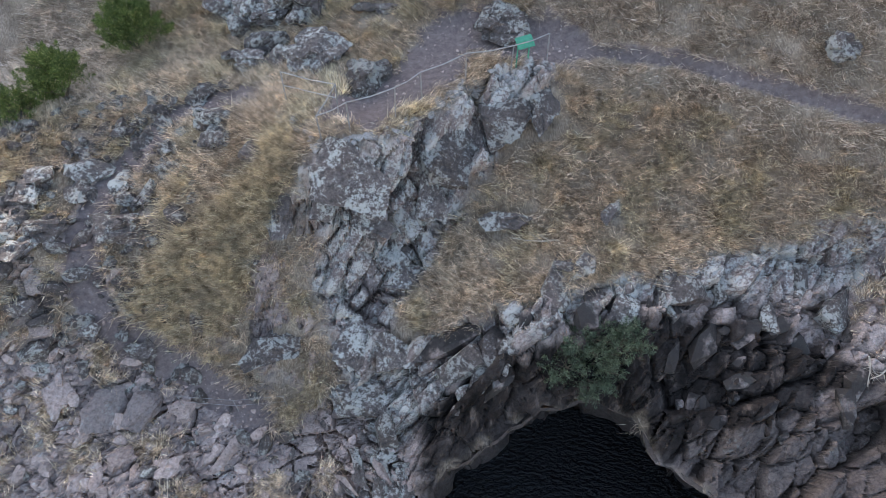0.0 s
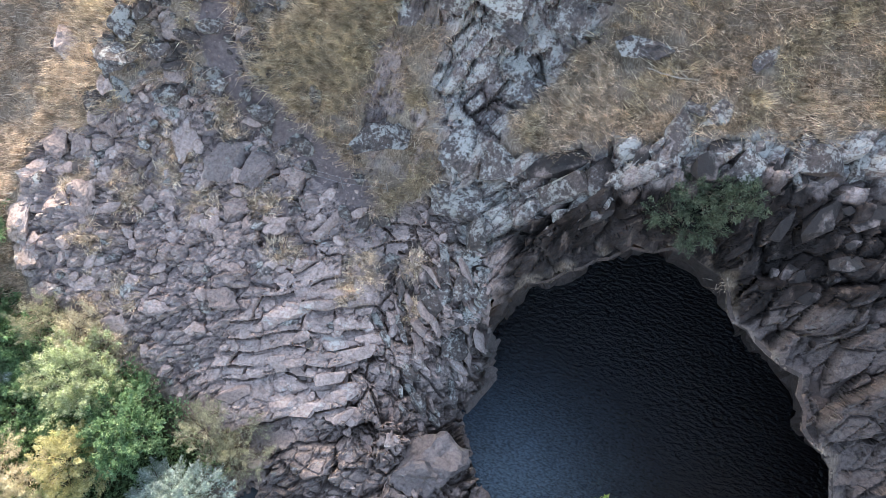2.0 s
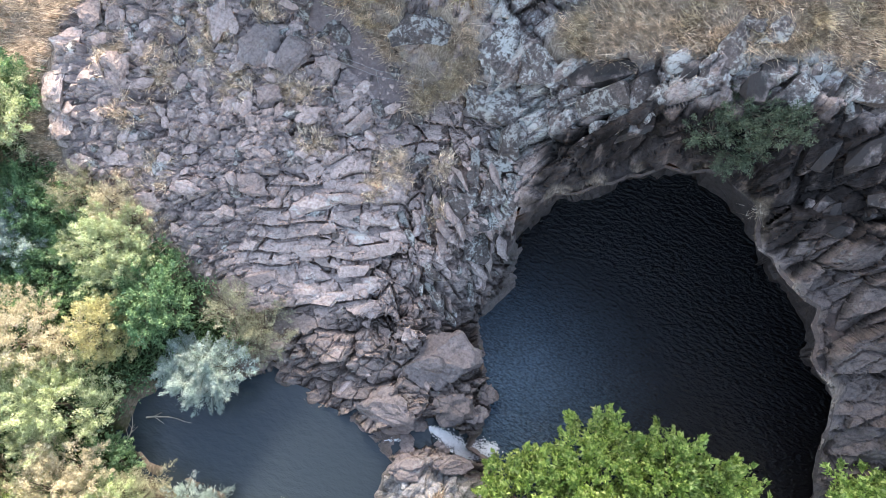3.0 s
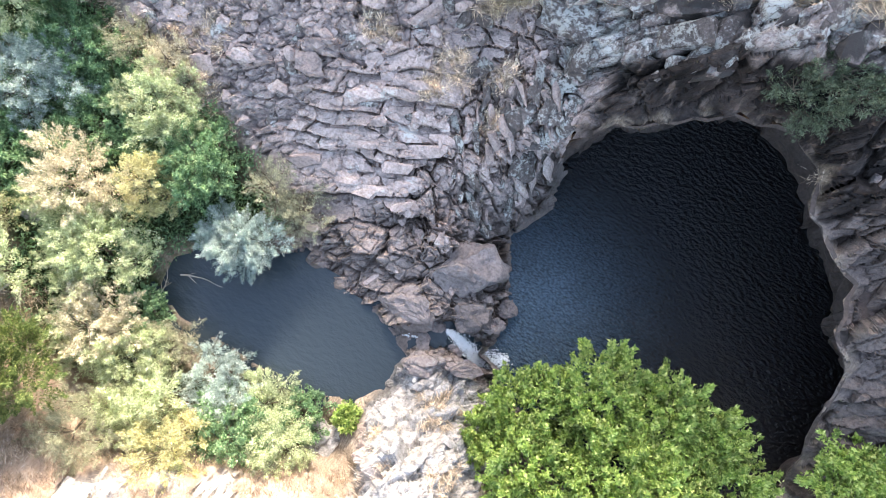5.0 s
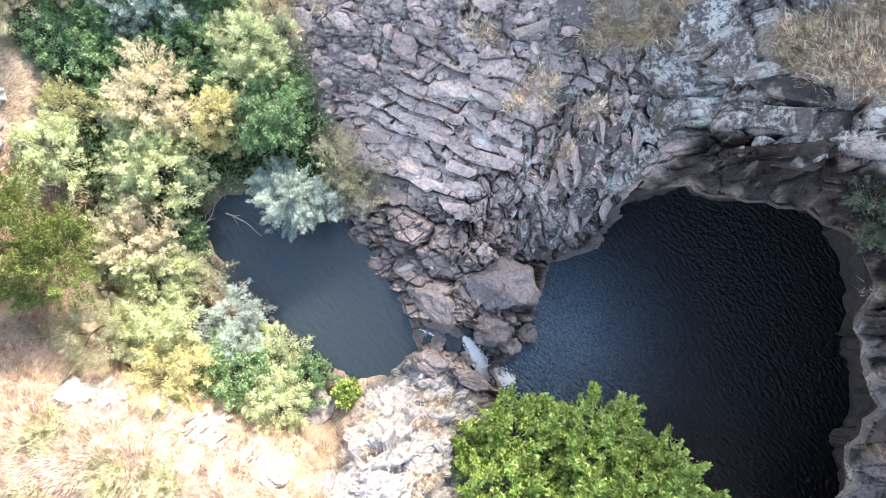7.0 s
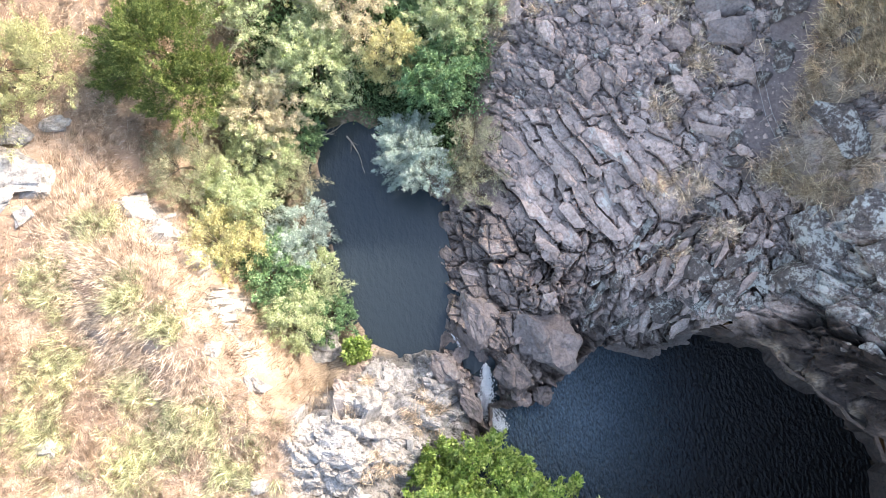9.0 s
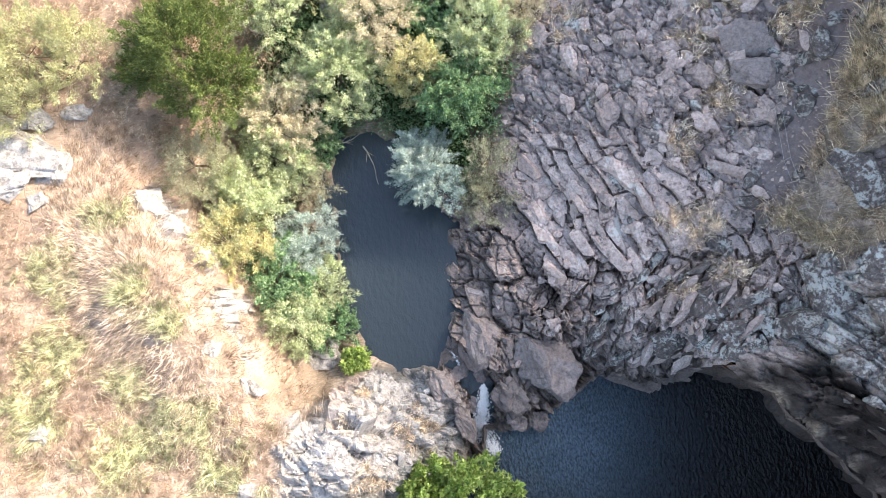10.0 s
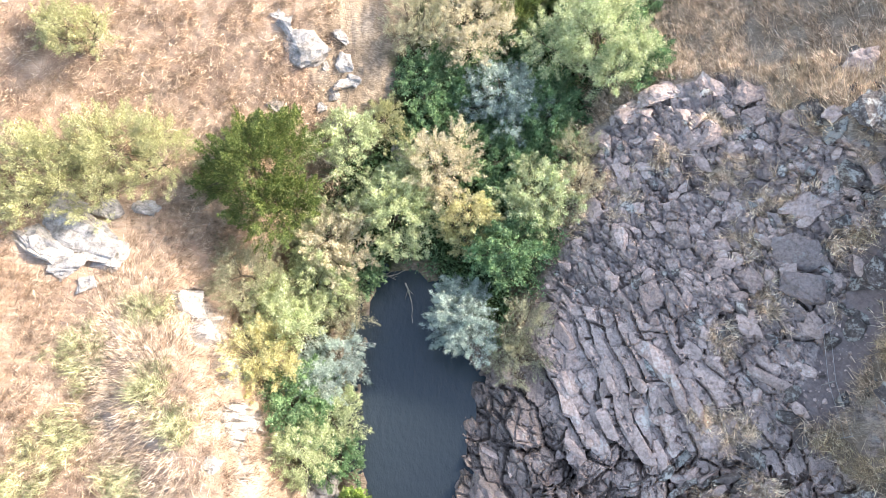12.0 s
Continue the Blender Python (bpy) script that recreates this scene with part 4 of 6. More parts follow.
STREAM_BUSHES = [
    (-13.1, -3.7, 1.6, 2.5, "willow"), (-14.6, -2.2, 1.4, 2.6, "beige"), (-12.7, -0.9, 0.95, 2.5, "yellow"), (-11.6, 0.6, 1.25, 2.1, "ivy"),
    (-7.8, 0.75, 0.9, 1.2, "grey"), (-8.9, 1.0, 0.9, 1.4, "grey"), (-19.2, 3.8, 2.1, 3.0, "willow"), (-17.6, 0.2, 1.4, 2.4, "silver"),
    (-20.0, -1.0, 1.7, 2.4, "beige"), (-19.6, -3.0, 1.2, 1.8, "grey"), (-16.6, -2.0, 1.5, 1.1, "ivy"), (-15.2, 0.2, 1.6, 1.4, "ivy"),
    (-17.2, 2.2, 1.5, 1.6, "ivy"), (-15.3, 3.0, 0.9, 1.1, "grey"),
]
VALLEY_BUSHES = [
    (-13.6, 1.6, 1.3, 1.7, "willow"), (-16.2, -4.1, 0.9, 1.1, "pale"), (-15.4, -5.4, 1.1, 1.3, "willow"), (-21.9, 0.7, 1.7, 2.4, "olive"),
    (-22.0, 4.6, 1.8, 2.0, "ivy"), (-24.0, 2.4, 2.0, 2.5, "willow"), (-11.7, 22.0, 1.25, 1.6, "olive"), (-13.7, 19.2, 1.15, 1.4, "olive"),
    (-14.8, 17.9, 0.8, 0.9, "olive"), (11.9, 1.4, 1.2, 1.9, "fig"), (-18.6, 5.2, 1.2, 1.2, "ivy"), (-19.0, -1.2, 1.3, 1.0, "ivy"), (-18.0, -2.6, 1.2, 1.0, "ivy"), (-17.0, 0.9, 1.2, 1.1, "ivy"), (-20.6, 0.8, 1.3, 1.1, "ivy"), (-13.9, 3.0, 0.7, 0.9, "beige"),
]
BUSHES = BANK_BUSHES + STREAM_BUSHES + VALLEY_BUSHES
for n_, (x, y, r, h, kind) in enumerate(BUSHES):
    cat, words = BUSH_WORDS[kind]
    plant(cat + "_bush", cat, words, kind, x, y, r * (1.05 if kind in ("olive", "pale") else 1.3), h * 1.18, 100 + n_, "streamside bushes", density=2.0 if kind == "olive" else 1.3,
          mixed={4: "willow", 7: "willow", 19: "willow"}.get(n_))
plant("willow_bush", "willow", BUSH_WORDS["silver"][1], "silver", -8.6, -0.4, 1.5, 2.0, 77, "streamside bushes",
      [(-0.5, -0.7, 1.3, 1.1, 0.8), (-1.2, -0.6, 1.0, 0.9, 0.7), (0.2, -0.4, 1.2, 0.9, 0.7), (-0.2, -1.2, 0.8, 0.8, 0.6), (-0.9, -1.2, 0.8, 0.8, 0.5), (-1.7, -1.0, 0.9, 0.7, 0.6)], density=2.2)
plant("fig_tree", "tree", "broad bright green fig tree spreading over the dark pool", "fig", 5.2, -3.3, 4, 3, 88, "", [
    (-3.2, 1.7, 1.0, 1.5, 1.2), (-1.2, 3.2, 1.2, 1.7, 1.3), (0.9, 3.7, 1.2, 1.6, 1.2), (2.7, 3.7, 0.9, 1.4, 1.1), (3.9, 2.4, 0.9, 1.6, 1.2), (-2.1, 0.1, 1.7, 1.7, 1.3),
    (0.2, 1.4, 2.1, 1.9, 1.5), (2.3, 0.9, 1.9, 1.9, 1.4), (0.5, -1.2, 1.8, 1.8, 1.3), (-4.0, 0.2, 0.8, 1.0, 0.9)], z=0.6, density=2.3)
plant("hanging_bush", "shrub", "grey-green bush growing out of the cliff face", "cliff", 4.5, 10.0, 1.0, 0.9, 91, "",
      [(0, 0, 0.5, 1.0, 0.6), (0.7, 0.1, 0.8, 0.9, 0.6), (-0.2, 0.3, 0.9, 0.8, 0.5), (1.2, 0.2, 1.0, 0.6, 0.4), (-0.8, -0.3, 0.2, 0.8, 0.6), (-0.1, -0.5, -0.2, 0.8, 0.6), (0.4, -0.3, 0.0, 0.7, 0.6)], density=1.6)


def ivy_carpet(count):
    """Low leafy growth over the valley floor."""
    rng = np.random.RandomState(61)
    at = rng.uniform((-27, -7), (-8, 7), (count * 4, 2))
    i, j = np.searchsorted(gx, at[:, 0]), np.searchsorted(gy, at[:, 1])
    k = j * nx_ + i
    ok = (POS[k, 2] < 2.2) & (ROCK[k] < 0.3) & (POS[k, 2] > 0.1) & (waves(at[:, 0], at[:, 1], 2.0, 8) > -0.25)
    at = at[ok][:count]
    z = np.array([height(x, y) for x, y in at])
    p = np.repeat(np.stack([at[:, 0], at[:, 1], z + 0.1], 1), 7, 0) + rng.normal(size=(len(at) * 7, 3)) * [0.16, 0.16, 0.12]
    q = leaf_cards(rng, p, np.tile([0, 0, 0.5], (len(p), 1)), 0.12, 0.036, 0.0)
    me = bpy.data.meshes.new("ivy_carpet")
    n = len(q)
    me.from_pydata(q.reshape(-1, 3).tolist(), [], np.arange(n * 3).reshape(n, 3).tolist())
    me.materials.append(M_LEAF["ivy"])
    return tagged(new("ivy_carpet", me), "dark green creepers carpeting the valley floor", "undergrowth", kind="stuff")


ivy_carpet(6500)


# ---- stones ----
def rock_form(seed, sub=2, cuts=13, low=0.22, high=0.42, grain=0.02):
    """A natural stone about 1 across: a ball broken along several planes, a little uneven."""
    rng = random.Random(seed)
    bm = bmesh.new()
    bmesh.ops.create_icosphere(bm, subdivisions=sub, radius=0.56)
    for _ in range(cuts):
        n = Vector((rng.gauss(0, 1), rng.gauss(0, 1), rng.gauss(0, 1))).normalized()
        d = rng.uniform(low, high)
        for v in bm.verts:
            over = v.co.dot(n) - d
            if over > 0:
                v.co -= n * over
    off = Vector((rng.uniform(0, 50), rng.uniform(0, 50), rng.uniform(0, 50)))
    for v in bm.verts:
        v.co += v.co.normalized() * grain * (noise.noise(v.co * 4 + off) + 0.6 * noise.noise(v.co * 9 + off) + 0.4 * noise.noise(v.co * 19 + off))
    return bm


def block_form(seed, fine=0, worn=0.3):
    """An angular block about 1 across, between a ball and a box, broken along uneven planes."""
    rng = random.Random(seed)
    bm = bmesh.new()
    for _ in range(15):
        d = np.array([rng.gauss(0, 1), rng.gauss(0, 1), rng.gauss(0, 1)])
        d /= (np.abs(d) ** 3.2).sum() ** (1 / 3.2)
        bm.verts.new(Vector(d) * 0.54 * (1.0 - worn * rng.random() ** 2))
    bmesh.ops.convex_hull(bm, input=bm.verts[:])
    bmesh.ops.delete(bm, geom=[v for v in bm.verts if not v.link_faces], context="VERTS")
    if fine:
        bmesh.ops.subdivide_edges(bm, edges=bm.edges[:], cuts=fine, use_grid_fill=True)
        off = Vector((rng.uniform(0, 50), rng.uniform(0, 50), rng.uniform(0, 50)))
        for v in bm.verts:
            v.co += v.co.normalized() * 0.03 * (noise.noise(v.co * 3 + off) + 0.7 * noise.noise(v.co * 8 + off) + 0.5 * noise.noise(v.co * 17 + off))
    bmesh.ops.triangulate(bm, faces=bm.faces[:])
    bmesh.ops.recalc_face_normals(bm, faces=bm.faces[:])
    return bm


def block_mesh(seed, mat):
    bm = block_form(seed)
    me = bpy.data.meshes.new("block")
    bm.to_mesh(me)
    bm.free()
    me.materials.append(mat)
    return me


def stone_mesh(name, seed, mat, sub=2):
    bm = rock_form(seed, sub, grain=0.0)
    bmesh.ops.dissolve_limit(bm, angle_limit=radians(9), verts=bm.verts[:], edges=bm.edges[:])
    bmesh.ops.triangulate(bm, faces=bm.faces[:])
    me = bpy.data.meshes.new(name)
    bm.to_mesh(me)
    bm.free()
    me.materials.append(mat)
    return me


STONES = [stone_mesh("stone", 300 + k, M_STONE, 2) for k in range(14)]
STONES_PALE = [stone_mesh("stone", 300 + k, M_LICHEN, 2) for k in range(14)]
STONE_DATA = [(np.array([v.co[:] for v in me.vertices]), [tuple(p.vertices) for p in me.polygons]) for me in STONES]
srng = np.random.RandomState(5)


def stone_pose(x, y, size, flat, long, yaw=None, sink=0.2, follow=0.7):
    """A stone lying on the ground, sunk in a little, turned with the slope."""
    n = Vector(normal_at(x, y))
    up = Vector((0, 0, 1)).lerp(n, follow).normalized()
    up = (up + Vector(srng.normal(size=3) * 0.16)).normalized()
    q = up.to_track_quat("Z", "Y").to_matrix().to_4x4()
    yaw = srng.uniform(0, 6.28) if yaw is None else yaw
    s = Matrix.Diagonal((size * long, size, size * flat, 1))
    at = Vector((x, y, height(x, y))) + up * size * flat * (0.5 - sink)
    head = Matrix.Rotation(yaw, 4, "Z")
    return Matrix.Translation(at) @ q.copy() @ head @ s if follow > 0.5 else Matrix.Translation(at) @ head @ s


def joined_stones(name, poses, mat, label):
    verts, faces, base = [], [], 0
    for k, m in enumerate(poses):
        v, f = STONE_DATA[k % len(STONE_DATA)]
        m = np.array(m)
        verts.append(v @ m[:3, :3].T + m[:3, 3])
        faces += [tuple(i + base for i in p) for p in f]
        base += len(v)
    ob = mesh_object(name, np.concatenate(verts), faces, mat)
    return tagged(ob, label, "rubble", kind="stuff")


LYING = []


def boulder(x, y, wide, deep_, yaw, look_, seed, label, group, name="boulder", tall=0.62, sink=0.3, rugged=1.0, angular=False):
    """A single boulder with worn edges, wide along yaw."""
    large = max(wide, deep_)
    if angular:
        bm = block_form(900 + seed, 5 if large > 0.9 else 3, 0.4)
    else:
        bm = rock_form(900 + seed, 4 if large > 0.75 else 3, 15, 0.27, 0.45, 0.05)
    me = bpy.data.meshes.new(name)
    bm.to_mesh(me)
    bm.free()
    co = np.array([v.co[:] for v in me.vertices])
    span = np.array([wide, deep_, min(wide, deep_) * tall]) * 1.2
    out_ = co / (np.linalg.norm(co, axis=1)[:, None] + 1e-9)
    for size, bite in ((0.55 if large > 1.1 else 0.36, 0.55 if angular else 1.0), (0.24, 0.6 if angular else 0.8)):
        num, way, edge = blocks(co * span / (size * np.array([1.5, 0.9, 0.9])) + seed * 3.7)
        chip = rugged * bite * size * (0.34 * (num - 0.6) + 0.7 * way[:, 0] * (num - 0.5) + 0.4 * way[:, 2] * np.sin(num * 30) - 0.14 * np.clip(1 - edge / 0.2, 0, 1))
        co = co + out_ * chip[:, None] / span
    me.vertices.foreach_set("co", co.ravel())
    me.materials.append(look_)
    me.polygons.foreach_set("use_smooth", [False] * len(me.polygons))
    ob = new(name, me)
    high = min(wide, deep_) * tall
    up = Vector((0, 0, 1)).lerp(Vector(normal_at(x, y)), 0.6).normalized()
    side = Vector((math.cos(radians(yaw)), math.sin(radians(yaw)), 0))
    side = (side - up * side.dot(up)).normalized()
    rot = Matrix((side, up.cross(side), up)).transposed().to_4x4()
    at = Vector((x, y, height(x, y))) + up * high * (0.5 - sink)
    ob.matrix_world = Matrix.Translation(at) @ rot @ Matrix.Diagonal((wide * 1.2, deep_ * 1.2, high, 1))
    LYING.append((x, y, 0.5 * max(wide, deep_)))
    return tagged(ob, label, "boulder", group)


STRIKE = 0.42
near_poses, rest = [], []
tries = srng.uniform((-16.5, -1.4), (0.2, 11.0), (26000, 2))
ok = inside(tries[:, 0], tries[:, 1], TERRACE) & ~inside(tries[:, 0], tries[:, 1], UPPER_POOL) & ~inside(tries[:, 0], tries[:, 1], LOWER_POOL)
tries = tries[ok]
path_off = far_from(tries[:, 0], tries[:, 1], [(-8.4, 10.2), (-6.0, 8.6), (-4.6, 7.4)])
for k, (x, y) in enumerate(tries[:760]):
    if path_off[k] < 0.55 and srng.rand() < 0.75:
        continue
    bed = y < 1.2 - 0.72 * (x + 9.0) + 4.0 and x > -10.0 or x > -4.5
    if bed and srng.rand() < 0.72:
        continue
    size = (0.10 + 0.34 * srng.rand() ** 2.5) if bed else (0.14 + 0.46 * srng.rand() ** 2.0)
    slab = srng.rand() < (0.6 if bed else 0.3)
    yaw = (STRIKE + srng.normal() * 0.25) if slab else None
    m = stone_pose(x, y, size, srng.uniform(0.5, 0.9), srng.uniform(1.5, 2.8) if slab else srng.uniform(1.0, 1.6), yaw, 0.5)
    (near_poses if len(near_poses) < 290 else rest).append(m)
joined_stones("terrace_rubble", rest, M_RUBBLE, "broken mauve-grey basalt blocks covering the rock slope")
# the pale outcrop beside the fall
tries = srng.uniform((-2.7, -7.3), (2.2, -1.6), (3000, 2))
ok = inside(tries[:, 0], tries[:, 1], OUTCROP)
white = [stone_pose(x, y, 0.2 + 0.75 * srng.rand() ** 2, srng.uniform(0.4, 0.7), srng.uniform(1.0, 1.8), None, 0.55) for x, y in tries[ok][:9]]
joined_stones("outcrop_rubble", white, M_PALE, "pale fractured rock blocks of the outcrop by the fall")
# scree and loose stones in the grass
loose = []
tries = srng.uniform((-17.0, 9.5), (-7.5, 19.0), (1200, 2))
ok = (far_from(tries[:, 0], tries[:, 1], LINES["trail_low"]) > 0.55) & ~inside(tries[:, 0], tries[:, 1], TERRACE)
for x, y in tries[ok][:420]:
    loose.append(stone_pose(x, y, 0.15 + 0.55 * srng.rand() ** 2.5, srng.uniform(0.5, 0.9), srng.uniform(1.0, 1.7), None, 0.3))
ways = np.array(along(LINES["trail_low"][1:], 0.05))
for k in range(110):
    a = ways[srng.randint(len(ways))]
    r = 0.5 + 0.9 * srng.rand() ** 1.3
    b = srng.uniform(0, 6.28)
    loose.append(stone_pose(a[0] + r * math.cos(b), a[1] + r * math.sin(b), 0.14 + 0.5 * srng.rand() ** 2.2, srng.uniform(0.5, 0.9), srng.uniform(1.1, 1.9), None, 0.38))
joined_stones("scree_rubble", loose, bpy.data.materials["lichened_basalt"], "scattered lichened basalt stones on the dry slope")

PEBBLES = [stone_mesh("pebble", 60 + k, M_STONE, 1) for k in range(6)]
STONE_DATA = [(np.array([v.co[:] for v in me.vertices]), [tuple(p.vertices) for p in me.polygons]) for me in PEBBLES]
grit_poses = []
for line, wide, count in ((LINES["trail_low"], 0.35, 160), (LINES["trail_high"][:4], 1.2, 240), (LINES["trail_high"][3:], 0.3, 50), ([(-8.4, 10.2), (-6.0, 8.6), (-4.6, 7.4)], 0.7, 170), ([(-13, 4.5), (-11, 6.5), (-9, 8)], 1.6, 260)):
    ways = np.array([p[:2] for p in along(line, 0.05)])
    for k in range(count):
        a = ways[srng.randint(len(ways))] + srng.normal(size=2) * wide * 0.6
        grit_poses.append(stone_pose(a[0], a[1], 0.03 + 0.12 * srng.rand() ** 2.5, 0.7, srng.uniform(1.0, 1.6), None, 0.3))
joined_stones("trail_gravel", grit_poses, M_RUBBLE, "loose grey gravel strewn on the dusty trails")


# ---- single boulders: place, width, depth, turn ----
TERRACE_STONES = [
    (-14.7, 6.5, 0.86, 0.73, 19), (-9.8, 7.7, 0.91, 0.73, 19), (-8.4, 7.6, 0.78, 0.66, 19),
    (-14.2, 4.5, 0.64, 0.49, 19), (-14.7, 4.2, 0.5, 0.46, 19), (-12.8, 3.4, 0.84, 0.69, 19), (-9.4, 5, 1.03, 0.84, 19), (-11.7, 4.3, 0.69, 0.46, 19),
    (-12.8, 5, 0.45, 0.38, 19), (-11.6, 6.6, 0.56, 0.56, 19), (-11, 7.1, 0.66, 0.55, 19), (-12.1, 7.1, 0.52, 0.48, 19), (-7.1, 3.2, 0.81, 0.69, 19),
    (-3.2, 2.1, 0.58, 0.5, 19), (-4.5, 2.5, 0.62, 0.42, 19), (-3.9, 1.9, 0.42, 0.46, 19),
]
KNOBS = [(-3.0, -0.4, 2.2, 1.35, 5), (-1.75, 1.7, 1.9, 2.2, 80), (-0.95, 0.35, 1.4, 1.1, 30)]
SPLIT_BLOCKS = [(-10.3, 9.1, 1.5, 1.0, 80), (-9.25, 9.35, 1.6, 0.95, 75)]
WATERSIDE = [
     (0.1, 1.3, 0.65, 0.78, 19), (-0, 0.5, 0.86, 0.59, 19), (1.3, 0.3, 0.6, 0.44, 19),
    (-1.8, -0.6, 0.65, 0.53, 19), (-2, -1.3, 0.64, 0.75, 19), (-1.7, -1.9, 1.29, 0.81, 19), (-0.4, -1.4, 1.38, 0.67, 19), (-0.8, -0.9, 0.57, 0.53, 19),
]
RIM_BLOCKS = [
    (-1.9, 7.4, 0.74, 1.12, 19), (-1.2, 7.4, 0.67, 1.12, 19), (-2.6, 7.7, 0.41, 1.12, 19), (-1.8, 6.6, 1.15, 0.76, 19), (-1.9, 5.9, 1.17, 0.98, 19),
    (-4.7, 7.7, 0.87, 0.65, 19), (-1.8, 8, 0.88, 0.66, 19),
]
PLATEAU = [
    (-4.1, 19.3, 1.85, 1.75, 0), (-2.5, 18.2, 1.85, 1.45, 30), (2, 20.8, 1.81, 1.61, 0), (-5.1, 22.1, 1.26, 1.26, 0), (-6.7, 22.3, 1.91, 1.27, 0),
    (-6.9, 19.8, 1.2, 1, 0), (12.7, 18, 1.08, 1.08, 0), (-2.4, 22.1, 1.46, 0.62, 0),
]
LEDGE = [
    (-8.3, 23.3, 1.7, 1.2, 20), (-7.4, 22.9, 1.5, 1.3, 70), (-6.2, 23.0, 1.6, 1.2, 10), (-5.0, 22.6, 1.5, 1.3, 80), (-7.6, 21.8, 1.0, 0.9, 40), (-6.3, 20.6, 1.5, 0.9, 15),
    (-7.5, 20.2, 0.9, 0.7, 30), (-5.6, 19.6, 1.1, 0.7, 0), (-7.6, 17.0, 0.9, 1.3, 70), (-7.2, 16.0, 0.7, 1.0, 60), (-8.2, 18.6, 0.8, 0.6, 20), (-9.4, 17.3, 0.7, 0.5, 50),
    (-8.8, 15.2, 0.7, 0.5, 10), (-9.3, 14.4, 1.0, 0.6, 40), (-12.6, 15.0, 1.1, 0.7, 10), (-6.0, 15.2, 0.8, 0.6, 30),
]
SCREE_STONES = [
    (2, 14, 1.46, 0.66, 0), (5.4, 14, 0.89, 0.82, 0), (-11.5, 15.4, 1.56, 0.91, 0), (-11.7, 14.5, 1.07, 0.81, 0), (-13.3, 14.3, 1.51, 0.8, 0),
    (-12.2, 13.2, 1.21, 0.87, 0), (-10.1, 13.5, 1.24, 1.24, 0), (-10.8, 10.9, 0.69, 0.69, 0), (-9.3, 10.6, 0.7, 0.7, 0), (-7.4, 16.3, 0.82, 1.1, 0),
    (-8.9, 16, 0.55, 0.74, 0), (3.7, 12.3, 0.52, 0.52, 0),
    (-14.0, 13.9, 1.2, 0.8, 20), (-13.3, 13.2, 1.0, 0.8, 50), (-12.8, 12.3, 1.1, 0.8, 10), (-13.6, 11.7, 1.2, 0.9, 70), (-12.6, 11.1, 0.9, 0.8, 30), (-13.9, 10.6, 1.3, 0.9, 0),
    (-12.3, 10.2, 0.9, 0.7, 40), (-10.3, 14.9, 0.9, 0.6, 60), (-9.6, 13.2, 1.0, 0.7, 20), (-11.9, 16.6, 1.2, 0.8, 30),
]
CRAG_SLABS = [
    (-2.7, 14.2, 2.06, 2.23, 0), (-3.6, 13.9, 0.87, 1.56, 0), (-2.2, 13.7, 1.24, 1.06, 0), (0.1, 15.7, 2.2, 2.02, 0), (-1.5, 13.3, 1.09, 1.09, 0),
    (-1.2, 12.7, 1.27, 1.45, 0), (2, 17, 1.67, 2.05, 0), (3.3, 17.3, 0.94, 1.88, 0), (-0.4, 14.9, 1.27, 1.82, 0), (-5.1, 13.7, 0.96, 1.57, 0),
    (1.2, 16.3, 0.74, 2.04, 0), (-2.9, 11, 1.26, 1.62, 0), (-1.5, 10.7, 1.76, 1.24, 0), (-2.6, 9.7, 1.99, 1.27, 0), (-5.4, 10.8, 1.97, 1.43, 0),
    (-6.2, 12.6, 0.87, 0.52, 0),
]
SHOULDER = [
    (-16.1, 8.5, 1.06, 0.95, 91), (-14.7, 6.9, 0.91, 0.79, 91), (-11.7, 9.4, 1.46, 0.62, 91), (-21.4, 5.2, 1.37, 0.91, 91), (-14.2, 7.8, 0.63, 0.37, 91),
    (-16.2, 11.3, 1.07, 1.07, 91), (-16.9, 7.4, 1.3, 0.8, 30), (-16.6, 5.0, 1.2, 0.9, 70), (-17.0, 6.1, 1.5, 1.0, 110), (-15.6, 4.0, 1.1, 0.8, 20), (-15.2, 8.6, 0.9, 0.8, 50), (-14.3, 10, 0.61, 0.51, 91), (-14.1, 9, 0.61, 0.53, 91),
]
BANK_ROCKS = [
    (-10.8, -13.2, 2.23, 1.54, 80), (-10.2, -12.4, 0.86, 1.03, 80), (-8.9, -9.9, 0.96, 1.08, 80), (-12.1, -11.8, 0.98, 0.57, 80), (-11.6, -13.9, 1.5, 1.2, 20), (-10.3, -14.4, 1.7, 1.1, 60), (-9.8, -13.5, 1.2, 0.8, 110), (-11.9, -12.9, 0.9, 0.8, 45), (-9.2, -12.8, 0.7, 0.6, 10), (-3.6, -6.1, 1.65, 1.07, 80),
    (-4, -8.3, 0.56, 0.5, 80), (-2.5, -13.3, 0.57, 0.47, 80), (-2.8, -7.5, 0.84, 0.51, 80), (0.1, -7.9, 0.65, 0.49, 80),
]
